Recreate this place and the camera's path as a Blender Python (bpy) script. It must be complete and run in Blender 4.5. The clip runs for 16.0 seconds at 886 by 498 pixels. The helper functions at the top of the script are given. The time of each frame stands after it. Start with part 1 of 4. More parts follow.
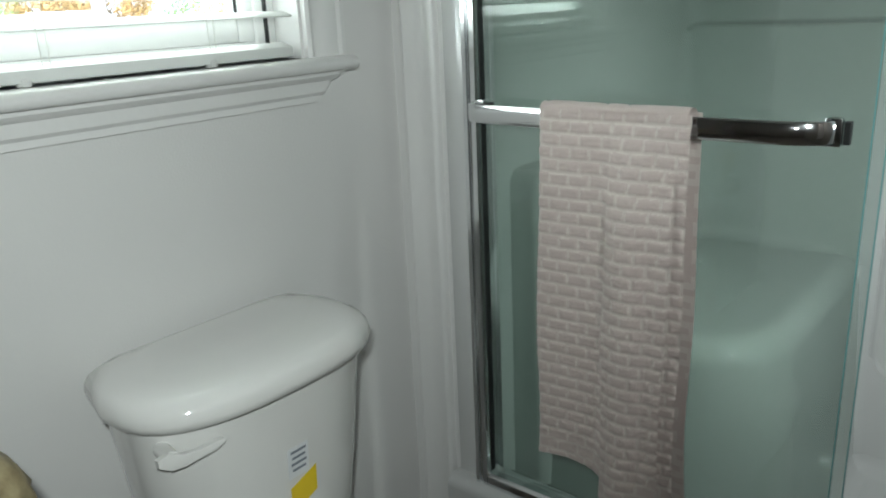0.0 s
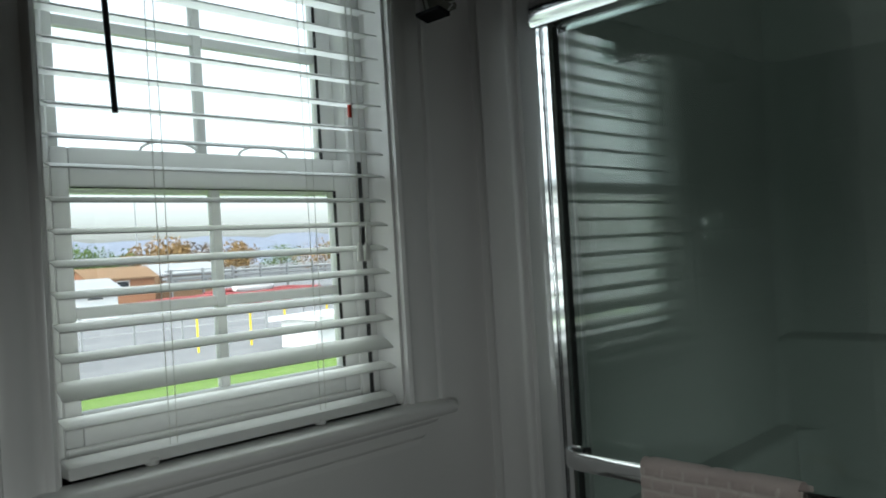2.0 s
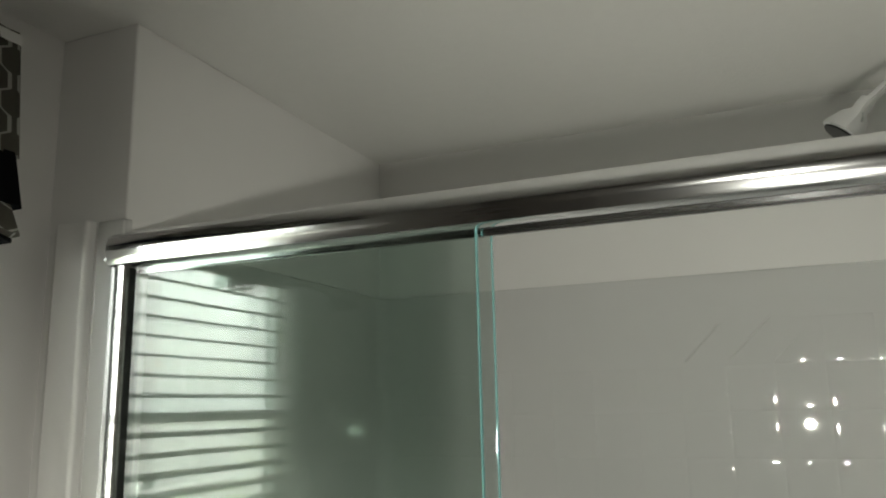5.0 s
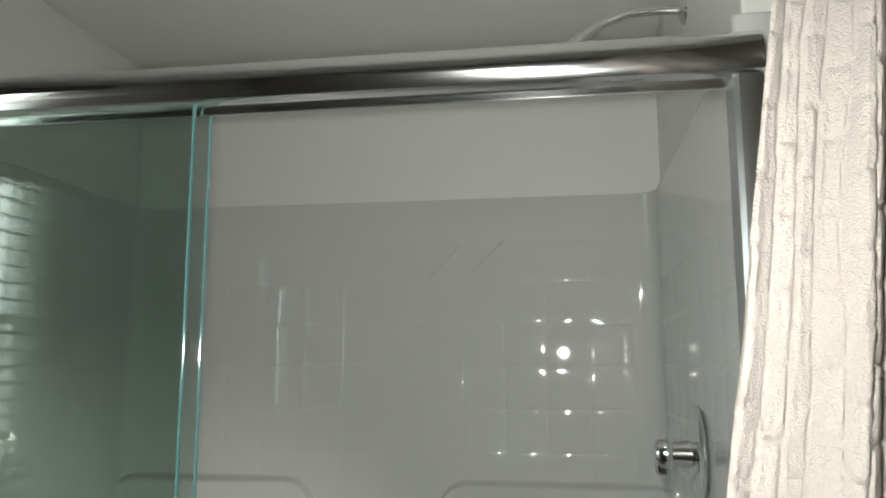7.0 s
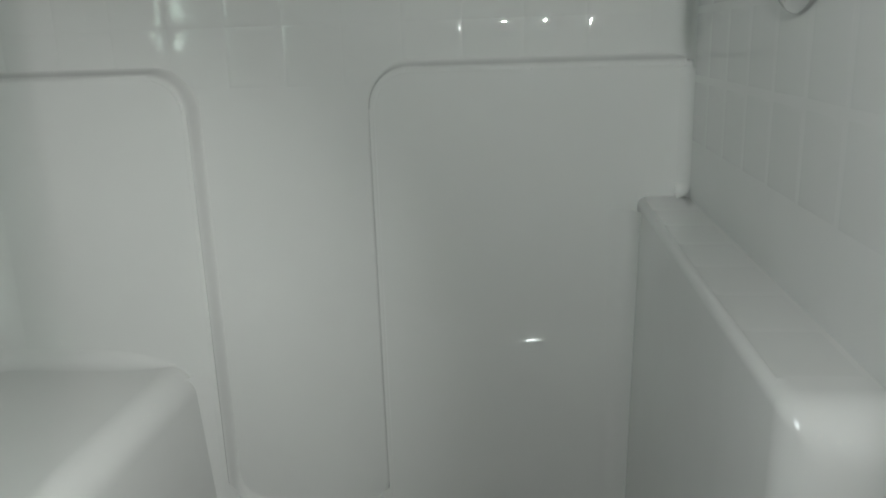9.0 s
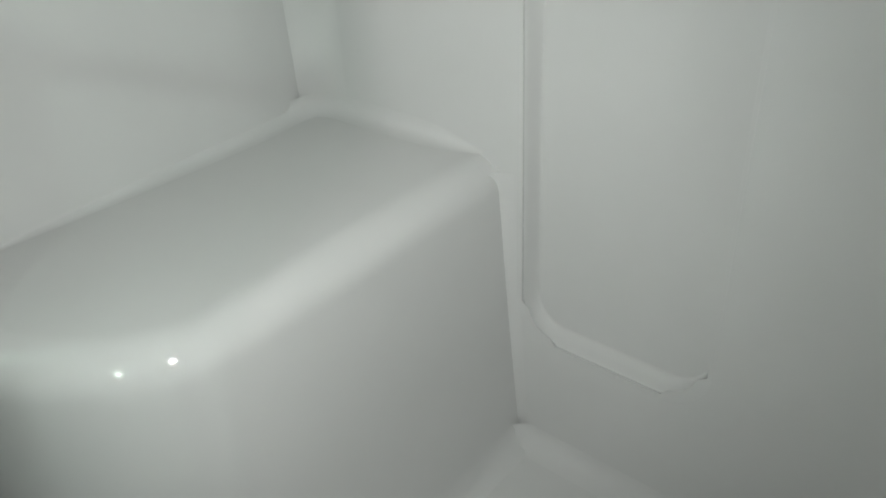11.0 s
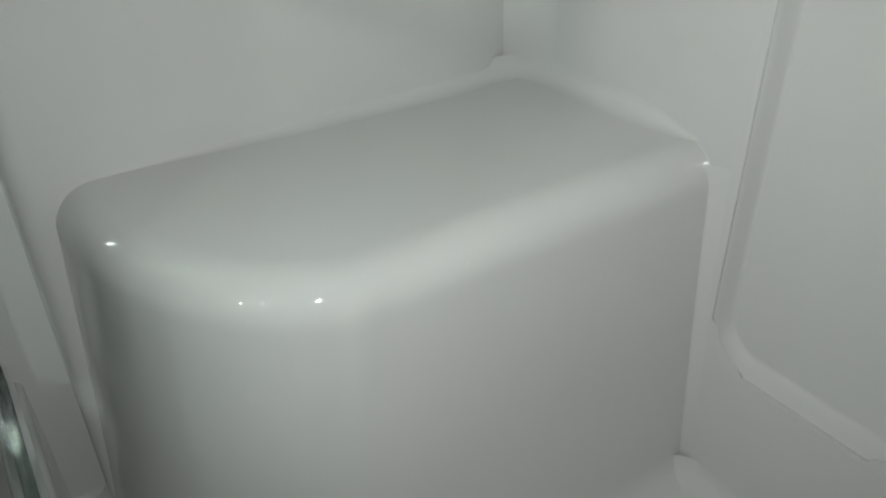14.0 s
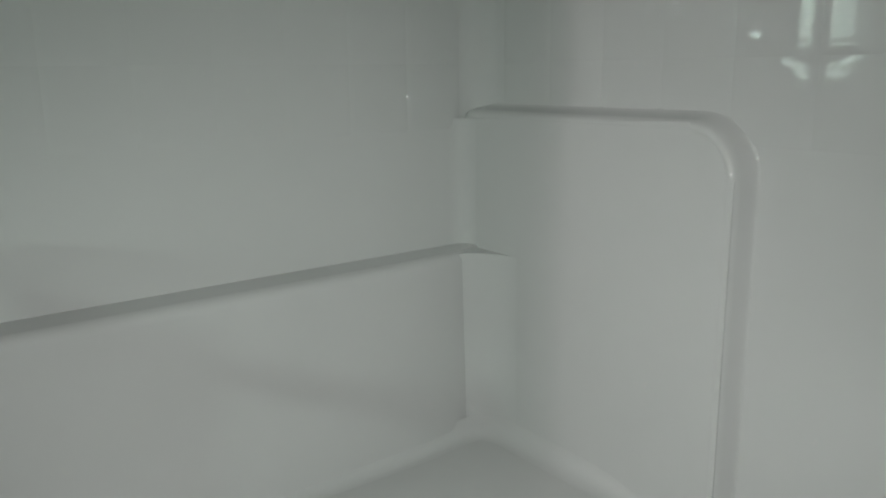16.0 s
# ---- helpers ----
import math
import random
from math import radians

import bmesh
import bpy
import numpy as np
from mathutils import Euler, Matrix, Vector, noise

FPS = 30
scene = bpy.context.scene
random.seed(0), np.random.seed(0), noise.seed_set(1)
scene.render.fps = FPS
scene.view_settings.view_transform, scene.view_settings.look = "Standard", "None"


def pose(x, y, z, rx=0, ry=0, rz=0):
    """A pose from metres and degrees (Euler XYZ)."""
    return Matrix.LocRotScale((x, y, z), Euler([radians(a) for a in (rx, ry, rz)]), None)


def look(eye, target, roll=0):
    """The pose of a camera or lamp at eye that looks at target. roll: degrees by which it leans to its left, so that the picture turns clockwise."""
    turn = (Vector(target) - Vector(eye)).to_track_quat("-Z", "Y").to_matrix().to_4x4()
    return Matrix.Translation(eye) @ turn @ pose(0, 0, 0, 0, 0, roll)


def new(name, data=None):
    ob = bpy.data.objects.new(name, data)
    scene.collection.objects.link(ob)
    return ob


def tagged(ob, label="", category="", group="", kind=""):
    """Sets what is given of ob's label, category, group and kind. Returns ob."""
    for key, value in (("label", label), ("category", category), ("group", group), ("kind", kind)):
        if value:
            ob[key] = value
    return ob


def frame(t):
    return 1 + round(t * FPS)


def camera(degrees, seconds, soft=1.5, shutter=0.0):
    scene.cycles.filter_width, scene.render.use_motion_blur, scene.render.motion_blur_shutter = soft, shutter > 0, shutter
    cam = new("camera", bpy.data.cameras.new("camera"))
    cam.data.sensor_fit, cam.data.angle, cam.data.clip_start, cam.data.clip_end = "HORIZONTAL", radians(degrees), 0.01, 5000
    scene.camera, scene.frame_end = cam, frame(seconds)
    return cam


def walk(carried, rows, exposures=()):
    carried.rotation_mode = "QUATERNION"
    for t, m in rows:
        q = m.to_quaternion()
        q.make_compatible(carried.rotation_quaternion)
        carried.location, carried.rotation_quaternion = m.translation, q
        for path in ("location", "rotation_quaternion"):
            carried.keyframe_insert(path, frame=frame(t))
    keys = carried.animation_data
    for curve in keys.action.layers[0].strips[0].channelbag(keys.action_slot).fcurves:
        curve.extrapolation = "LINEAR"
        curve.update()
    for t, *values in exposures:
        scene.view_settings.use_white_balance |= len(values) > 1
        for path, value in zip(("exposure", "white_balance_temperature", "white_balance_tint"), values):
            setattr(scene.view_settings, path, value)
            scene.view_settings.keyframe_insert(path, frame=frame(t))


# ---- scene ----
cam = camera(59.0, 16.0, soft=1.9)
PATH = [
    (0, pose(1.044, -1.121, 1.246, 72.49, 0, 40.11) @ pose(0, 0, 0, 0, 0, -2.65)),
    (0.5, pose(1.033, -1.140, 1.281, 76.79, 0, 41.30) @ pose(0, 0, 0, 0, 0, -3.47)),
    (1, pose(1.017, -1.167, 1.363, 80.65, 0, 41.89) @ pose(0, 0, 0, 0, 0, -3.13)),
    (1.5, pose(1.045, -1.126, 1.398, 85.07, 0, 44.64) @ pose(0, 0, 0, 0, 0, -3.02)),
    (2, pose(1.039, -1.137, 1.430, 90.20, 0, 45.25) @ pose(0, 0, 0, 0, 0, -3.42)),
    (2.5, pose(1.050, -1.132, 1.480, 94.85, 0, 45.74) @ pose(0, 0, 0, 0, 0, -2.32)),
    (3, pose(1.062, -1.129, 1.529, 95.88, 0, 44.93) @ pose(0, 0, 0, 0, 0, -1.43)),
    (3.5, pose(1.066, -1.104, 1.568, 97.45, 0, 40.73) @ pose(0, 0, 0, 0, 0, -1.80)),
    (4, pose(1.089, -1.076, 1.569, 99.59, 0, 33.80) @ pose(0, 0, 0, 0, 0, -1.24)),
    (4.5, pose(1.135, -1.038, 1.569, 98.22, 0, 28.83) @ pose(0, 0, 0, 0, 0, -0.88)),
    (5, pose(1.196, -1.007, 1.572, 101.39, 0, 22.65) @ pose(0, 0, 0, 0, 0, -1.20)),
    (5.2, pose(1.206, -1.002, 1.580, 101.60, 0, 20.29) @ pose(0, 0, 0, 0, 0, -1.26)),
    (7.3, pose(1.360, -1.026, 1.430, 96.73, 0, 8.17) @ pose(0, 0, 0, 0, 0, -0.67)),
    (7.5, pose(1.354, -0.975, 1.422, 94.40, 0, 8.26) @ pose(0, 0, 0, 0, 0, -1.83)),
    (8, pose(1.355, -0.804, 1.382, 87.41, 0, 8.02) @ pose(0, 0, 0, 0, 0, -2.35)),
    (8.5, pose(1.297, -0.608, 1.312, 79.99, 0, 6.48) @ pose(0, 0, 0, 0, 0, -2.01)),
    (9, pose(1.301, -0.436, 1.201, 75.07, 0, 6.28) @ pose(0, 0, 0, 0, 0, -1.88)),
    (9.2, pose(1.341, -0.372, 1.132, 75.77, 0, 7.18) @ pose(0, 0, 0, 0, 0, -1.83)),
    (10.2, pose(1.335, -0.190, 1.195, 66.50, 0, 24.00) @ pose(0, 0, 0, 0, 0, -2.40)),
    (10.8, pose(1.325, -0.020, 1.170, 59.50, 0, 38.00) @ pose(0, 0, 0, 0, 0, -3.00)),
    (11.3, pose(1.317, 0.048, 1.105, 56.54, 0, 45.27) @ pose(0, 0, 0, 0, 0, -3.47)),
    (11.5, pose(1.316, 0.054, 1.097, 56.06, 0, 46.58) @ pose(0, 0, 0, 0, 0, -3.18)),
    (12, pose(1.303, 0.054, 1.088, 51.69, 0, 48.31) @ pose(0, 0, 0, 0, 0, -1.61)),
    (12.5, pose(1.299, 0.054, 1.071, 48.83, 0, 51.70) @ pose(0, 0, 0, 0, 0, -3.48)),
    (13, pose(1.272, 0.055, 1.037, 46.74, 0, 55.15) @ pose(0, 0, 0, 0, 0, -4.46)),
    (13.5, pose(1.263, 0.080, 1.033, 52.48, 0, 56.90) @ pose(0, 0, 0, 0, 0, -1.85)),
    (14, pose(1.257, 0.074, 1.056, 58.05, 0, 56.73) @ pose(0, 0, 0, 0, 0, -0.95)),
    (14.5, pose(1.246, 0.085, 1.089, 63.40, 0, 56.96) @ pose(0, 0, 0, 0, 0, -0.81)),
    (15, pose(1.240, 0.093, 1.142, 67.94, 0, 56.97) @ pose(0, 0, 0, 0, 0, -0.75)),
    (15.5, pose(1.240, 0.091, 1.187, 74.11, 0, 55.44) @ pose(0, 0, 0, 0, 0, -0.83)),
    (16, pose(1.236, 0.080, 1.222, 77.23, 0, 53.32) @ pose(0, 0, 0, 0, 0, -0.73)),
]
EXPOSURES = [(0.0, 3.8, 6000, -2), (0.5, 3.45, 6000, -2), (1.0, 2.75, 6000, -2), (1.6, 2.15, 6000, -2), (2.5, 1.5, 6200, 2), (3.5, 2.0, 6400, 2), (4.0, 2.7, 6700, 2), (4.5, 3.2, 6900, 2), (5.0, 3.6, 7000, 2),
             (7.3, 3.5, 6500, 2), (8.0, 3.4, 6300, 1), (9.0, 3.75, 6300, 1), (11.3, 4.05, 6300, 2), (12.5, 4.2, 6300, 2), (14.0, 3.85, 6300, 2), (16.0, 3.55, 6300, 2)]
walk(cam, PATH, EXPOSURES)

# ---- world, sun, lamp ----
world = bpy.data.worlds.new("sky")
scene.world = world
world.use_nodes = True
wn = world.node_tree.nodes
sky = wn.new("ShaderNodeTexSky")
sky.sky_type = "NISHITA"
sky.sun_disc = False
sky.sun_elevation, sky.sun_rotation = radians(38), radians(150)
sky.dust_density, sky.ozone_density = 4.0, 0.6
haze = wn.new("ShaderNodeHueSaturation")      # high thin overcast: the blue is mostly gone
haze.inputs["Saturation"].default_value, haze.inputs["Value"].default_value = 0.25, 0.85
world.node_tree.links.new(sky.outputs[0], haze.inputs["Color"])
world.node_tree.links.new(haze.outputs[0], wn["Background"].inputs[0])
wn["Background"].inputs[1].default_value = 0.15


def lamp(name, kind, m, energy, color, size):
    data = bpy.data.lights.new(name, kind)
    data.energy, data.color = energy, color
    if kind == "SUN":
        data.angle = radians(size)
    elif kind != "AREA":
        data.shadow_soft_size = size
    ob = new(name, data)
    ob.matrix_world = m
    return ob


lamp("sun", "SUN", look((4, 6, 10), (0, 0, 0)), 0.6, (1.0, 0.97, 0.92), 12)
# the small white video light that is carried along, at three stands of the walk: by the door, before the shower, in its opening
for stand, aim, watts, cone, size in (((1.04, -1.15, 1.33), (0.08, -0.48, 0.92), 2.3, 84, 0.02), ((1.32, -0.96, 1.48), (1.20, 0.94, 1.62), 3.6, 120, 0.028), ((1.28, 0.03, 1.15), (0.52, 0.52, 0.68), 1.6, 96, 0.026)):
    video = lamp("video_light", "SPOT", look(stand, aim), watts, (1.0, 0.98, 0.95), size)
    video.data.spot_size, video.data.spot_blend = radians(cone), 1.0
# the sky's light in the window's opening, between the sash and the blind
skylight = lamp("window_skylight", "AREA", look((-0.050, -0.522, 1.79), (1.0, -0.522, 1.79)), 0.34, (0.93, 0.97, 1.0), 0.1)
skylight.data.shape, skylight.data.size, skylight.data.size_y = "RECTANGLE", 0.50, 0.44
yardlight = lamp("window_yardlight", "AREA", look((-0.050, -0.522, 1.38), (1.0, -0.522, 1.38)), 0.20, (0.97, 0.98, 0.95), 0.1)
yardlight.data.shape, yardlight.data.size, yardlight.data.size_y = "RECTANGLE", 0.50, 0.34


# ---- materials ----
def material(name, color, rough=0.5, metal=0.0, second=None, grain=60.0, amount=0.5, bump=0.0, bump_scale=200.0, coat=0.0, large=3.0, sheen=0.0, spec=0.5):
    """Principled material with variation at two scales and fine relief, in object metres."""
    m = bpy.data.materials.new(name)
    m.use_nodes = True
    t = m.node_tree
    b = t.nodes["Principled BSDF"]
    b.inputs["Roughness"].default_value = rough
    b.inputs["Metallic"].default_value = metal
    b.inputs["Coat Weight"].default_value = coat
    b.inputs["Coat Roughness"].default_value = 0.05
    b.inputs["Sheen Weight"].default_value = sheen
    b.inputs["Specular IOR Level"].default_value = spec
    co = t.nodes.new("ShaderNodeNewGeometry")
    second = second or tuple(c * 0.93 for c in color)
    fine, wide = t.nodes.new("ShaderNodeTexNoise"), t.nodes.new("ShaderNodeTexNoise")
    fine.inputs["Scale"].default_value, wide.inputs["Scale"].default_value = grain, large
    fine.inputs["Detail"].default_value = wide.inputs["Detail"].default_value = 4
    add = t.nodes.new("ShaderNodeMath")
    add.operation = "MULTIPLY_ADD"
    add.inputs[1].default_value, add.inputs[2].default_value = 0.5, 0.0
    both = t.nodes.new("ShaderNodeMath")
    both.operation = "ADD"
    t.links.new(co.outputs["Position"], fine.inputs["Vector"])
    t.links.new(co.outputs["Position"], wide.inputs["Vector"])
    t.links.new(fine.outputs["Fac"], add.inputs[0])
    t.links.new(add.outputs[0], both.inputs[0])
    half = t.nodes.new("ShaderNodeMath")
    half.operation = "MULTIPLY"
    half.inputs[1].default_value = 0.5
    t.links.new(wide.outputs["Fac"], half.inputs[0])
    t.links.new(half.outputs[0], both.inputs[1])
    ramp = t.nodes.new("ShaderNodeMapRange")
    ramp.inputs["From Min"].default_value, ramp.inputs["From Max"].default_value = 0.3, 0.7
    ramp.inputs["To Max"].default_value = amount
    t.links.new(both.outputs[0], ramp.inputs["Value"])
    mix = t.nodes.new("ShaderNodeMix")
    mix.data_type = "RGBA"
    mix.inputs["A"].default_value, mix.inputs["B"].default_value = (*color, 1), (*second, 1)
    t.links.new(ramp.outputs[0], mix.inputs["Factor"])
    t.links.new(mix.outputs["Result"], b.inputs["Base Color"])
    if bump:
        relief, bm_ = t.nodes.new("ShaderNodeTexNoise"), t.nodes.new("ShaderNodeBump")
        relief.inputs["Scale"].default_value = bump_scale
        relief.inputs["Detail"].default_value = 3
        bm_.inputs["Strength"].default_value, bm_.inputs["Distance"].default_value = bump, 0.004
        t.links.new(co.outputs["Position"], relief.inputs["Vector"])
        t.links.new(relief.outputs["Fac"], bm_.inputs["Height"])
        t.links.new(bm_.outputs["Normal"], b.inputs["Normal"])
    return m


def base(m):
    return m.node_tree.nodes["Principled BSDF"]


PAINT = material("wall_paint", (0.74, 0.73, 0.72), 0.38, grain=9, large=1.2, amount=0.4, bump=0.12, bump_scale=260)
# dark version of the wall paint for unseen walls, lowers the bounced fill light
DIMPAINT = material("taupe_bounce_cut_paint", (0.20, 0.17, 0.145), 0.5, grain=9, large=1.2, amount=0.4, bump=0.12, bump_scale=260)
CEIL = material("ceiling_paint", (0.78, 0.77, 0.75), 0.75, grain=40, amount=0.5, bump=0.3, bump_scale=160)
TRIM = material("trim_paint", (0.78, 0.77, 0.76), 0.3, grain=30, amount=0.4, bump=0.06, bump_scale=90)
GEL = material("moulded_fibreglass", (0.58, 0.58, 0.575), 0.03, grain=14, large=2.0, amount=0.35, bump=0.03, bump_scale=13, coat=0.3)
base(GEL).inputs["Coat Roughness"].default_value = 0.015
CHROME = material("polished_chrome", (0.78, 0.79, 0.8), 0.12, 1.0, grain=90, amount=0.3)
BRUSHED = material("satin_aluminium", (0.50, 0.51, 0.52), 0.34, 1.0, grain=120, amount=0.5)
DRAINMETAL = material("tarnished_drain_metal", (0.30, 0.28, 0.24), 0.38, 1.0, second=(0.16, 0.14, 0.11), grain=90, amount=0.8)
BLACKRUB_SHADE = material("dark_gasket_and_shade", (0.015, 0.016, 0.016), 0.5)
PORCELAIN = material("porcelain", (0.78, 0.77, 0.75), 0.09, grain=12, amount=0.25, coat=0.4)
VINYL = material("window_vinyl", (0.8, 0.8, 0.79), 0.35, grain=40, amount=0.4)
SLAT = material("blind_slat", (0.84, 0.84, 0.82), 0.38, grain=50, amount=0.3)
tn = SLAT.node_tree
tl, mx = tn.nodes.new("ShaderNodeBsdfTranslucent"), tn.nodes.new("ShaderNodeMixShader")
tl.inputs["Color"].default_value = (0.8, 0.82, 0.8, 1)
mx.inputs[0].default_value = 0.22
tn.links.new(base(SLAT).outputs[0], mx.inputs[1])
tn.links.new(tl.outputs[0], mx.inputs[2])
tn.links.new(mx.outputs[0], tn.nodes["Material Output"].inputs["Surface"])
CORD = material("blind_cord", (0.84, 0.84, 0.80), 0.8, grain=500)
WAND = material("blind_wand", (0.06, 0.065, 0.07), 0.25)
RED = material("red_tag", (0.75, 0.05, 0.02), 0.5)
BLACK = material("black_satin", (0.005, 0.005, 0.006), 0.85, grain=300, bump=0.3, bump_scale=900, spec=0.2)
TERRY = material("terry_towel", (0.60, 0.505, 0.475), 0.95, second=(0.53, 0.435, 0.405), grain=420, large=9, amount=0.8, bump=0.6, bump_scale=700, sheen=0.25)
TERRYW = material("pale_towel", (0.56, 0.515, 0.485), 0.95, second=(0.50, 0.445, 0.42), grain=420, large=9, amount=0.8, bump=0.6, bump_scale=700, sheen=0.25)
WEAVE = material("towel_joint_loops", (0.67, 0.595, 0.55), 0.95, second=(0.60, 0.53, 0.49), grain=420, large=9, amount=0.8, bump=0.6, bump_scale=700, sheen=0.3)
FLOOR = material("vinyl_floor", (0.33, 0.29, 0.25), 0.45, second=(0.22, 0.19, 0.16), grain=20, amount=0.8)
PAPER = material("label_paper", (0.75, 0.76, 0.78), 0.6)
INK = material("label_ink", (0.2, 0.22, 0.26), 0.6)
YELLOW = material("label_yellow", (0.85, 0.62, 0.02), 0.5)
STONE = material("mottled_stoneware", (0.42, 0.36, 0.21), 0.5, second=(0.13, 0.09, 0.04), grain=55, large=25, amount=1.0, bump=0.7, bump_scale=60)
DARKWOOD = material("dark_wood", (0.09, 0.055, 0.035), 0.4, second=(0.05, 0.03, 0.02), grain=30, amount=0.9)
GRASS = material("lawn", (0.15, 0.25, 0.035), 0.9, second=(0.10, 0.17, 0.025), grain=9, large=0.4, amount=0.9, bump=0.6, bump_scale=30)
GRAVEL = material("gravel", (0.23, 0.23, 0.24), 0.95, second=(0.16, 0.16, 0.17), grain=7, large=0.25, amount=0.9, bump=0.5, bump_scale=20)
WHITESIDE = material("white_siding", (0.72, 0.73, 0.74), 0.5, grain=3)
GREYROOF = material("grey_shingle", (0.36, 0.37, 0.39), 0.85, second=(0.28, 0.29, 0.31), grain=8)
BROWN = material("brown_siding", (0.24, 0.15, 0.085), 0.8, second=(0.17, 0.10, 0.055), grain=5)
ORANGEWOOD = material("cedar_boards", (0.27, 0.13, 0.07), 0.7, grain=6)
STEEL = material("galvanised_steel", (0.36, 0.37, 0.38), 0.45, 0.8, grain=20)
REDPIPE = material("red_duct", (0.27, 0.05, 0.05), 0.6, second=(0.18, 0.035, 0.04), grain=6)
BARK = material("bark", (0.10, 0.075, 0.055), 0.9, grain=12)
LEAFG = material("leaves_green", (0.06, 0.105, 0.03), 0.8, second=(0.10, 0.15, 0.03), grain=2, large=0.6, amount=1.0)
LEAFO = material("leaves_autumn", (0.24, 0.135, 0.045), 0.8, second=(0.17, 0.12, 0.05), grain=2, large=0.6, amount=1.0)
LEAFB = material("leaves_brown", (0.16, 0.11, 0.075), 0.8, second=(0.10, 0.09, 0.06), grain=2, large=0.6, amount=1.0)
HILL = material("haze_tinted_hills", (0.20, 0.23, 0.30), 1.0, second=(0.17, 0.18, 0.23), grain=0.03, large=0.01, amount=0.8)
DARKGLASS = material("far_glass", (0.03, 0.035, 0.04), 0.15)


def glass(name, color, ior=1.45, rough=0.0):
    m = bpy.data.materials.new(name)
    m.use_nodes = True
    b = base(m)
    b.inputs["Base Color"].default_value = (*color, 1)
    b.inputs["Roughness"].default_value = rough
    b.inputs["IOR"].default_value = ior
    b.inputs["Transmission Weight"].default_value = 1.0
    return m




def thin_glass(name, tint):
    """Sheet glass that passes light straight through, tinted at each face, with a sharp mirror gloss."""
    m = bpy.data.materials.new(name)
    m.use_nodes = True
    t = m.node_tree
    t.nodes.remove(base(m))
    clear, gloss, blend, facing, power, scale = (t.nodes.new("ShaderNode" + n) for n in ("BsdfTransparent", "BsdfGlossy", "MixShader", "LayerWeight", "Math", "Math"))
    clear.inputs["Color"].default_value = (*tint, 1)
    gloss.inputs["Roughness"].default_value = 0.0
    facing.inputs["Blend"].default_value = 0.5
    power.operation, scale.operation = "POWER", "MULTIPLY_ADD"
    power.inputs[1].default_value = 5.0
    scale.inputs[1].default_value, scale.inputs[2].default_value = 0.96, 0.04
    t.links.new(facing.outputs["Facing"], power.inputs[0])
    t.links.new(power.outputs[0], scale.inputs[0])
    t.links.new(scale.outputs[0], blend.inputs[0])
    t.links.new(clear.outputs[0], blend.inputs[1])
    t.links.new(gloss.outputs[0], blend.inputs[2])
    t.links.new(blend.outputs[0], t.nodes["Material Output"].inputs["Surface"])
    return m


GREEN_GLASS = thin_glass("green_tinted_glass", (0.862, 0.902, 0.884))
CLEAR_GLASS = glass("clear_glass", (0.97, 0.985, 0.98))


def valance_fabric():
    """Taupe cloth with pale chain lines: columns of rounded octagons joined by short necks."""
    m = material("chain_print_cloth", (0.135, 0.125, 0.10), 0.9, second=(0.11, 0.10, 0.08), grain=300, amount=0.6, bump=0.5, bump_scale=900, sheen=0.1)
    t = m.node_tree

    def math_(op, a, b=0.0, c=0.0):
        n = t.nodes.new("ShaderNodeMath")
        n.operation = op
        for i, v in enumerate((a, b, c)):
            if isinstance(v, (int, float)):
                n.inputs[i].default_value = v
            else:
                t.links.new(v, n.inputs[i])
        return n.outputs[0]

    uv = t.nodes.new("ShaderNodeUVMap")
    sep = t.nodes.new("ShaderNodeSeparateXYZ")
    t.links.new(uv.outputs[0], sep.inputs[0])
    u, v = sep.outputs[0], sep.outputs[1]
    pu, pv = 0.068, 0.074
    cell = math_("FLOOR", math_("DIVIDE", u, pu))
    uu = math_("ABSOLUTE", math_("SUBTRACT", math_("FRACT", math_("DIVIDE", u, pu)), 0.5))
    wave = math_("COSINE", math_("MULTIPLY", math_("DIVIDE", v, pv), 6.28318))
    half = math_("MINIMUM", math_("MAXIMUM", math_("MULTIPLY_ADD", wave, 0.36, 0.27), 0.12), 0.42)
    line = math_("LESS_THAN", math_("ABSOLUTE", math_("SUBTRACT", uu, half)), 0.052)
    mix = t.nodes.new("ShaderNodeMix")
    mix.data_type = "RGBA"
    mix.inputs["B"].default_value = (0.50, 0.50, 0.46, 1)
    b = base(m)
    old = b.inputs["Base Color"].links[0].from_socket
    t.links.new(line, mix.inputs["Factor"])
    t.links.new(old, mix.inputs["A"])
    t.links.new(mix.outputs["Result"], b.inputs["Base Color"])
    return m


PRINT = valance_fabric()


# ---- building blocks ----
def mesh_of(name, bm, mats, smooth=False):
    me = bpy.data.meshes.new(name)
    bmesh.ops.recalc_face_normals(bm, faces=bm.faces[:])
    bm.to_mesh(me)
    bm.free()
    for m in mats if isinstance(mats, (list, tuple)) else [mats]:
        me.materials.append(m)
    if smooth:
        me.polygons.foreach_set("use_smooth", [True] * len(me.polygons))
        me.set_sharp_from_angle(angle=radians(smooth if smooth > 1 else 50))
    return me


def part(name, bm, mat, parent=None, label="", smooth=False, m=None):
    ob = new(name, mesh_of(name, bm, mat, smooth))
    ob.parent = parent
    if m:
        ob.matrix_world = m
    return tagged(ob, label=label)


def thing(name, label, category, at=(0, 0, 0), group="", kind=""):
    ob = new(name)
    ob.location = at
    ob.empty_display_size = 0.05
    bpy.context.view_layer.update()
    return tagged(ob, label, category, group, kind)


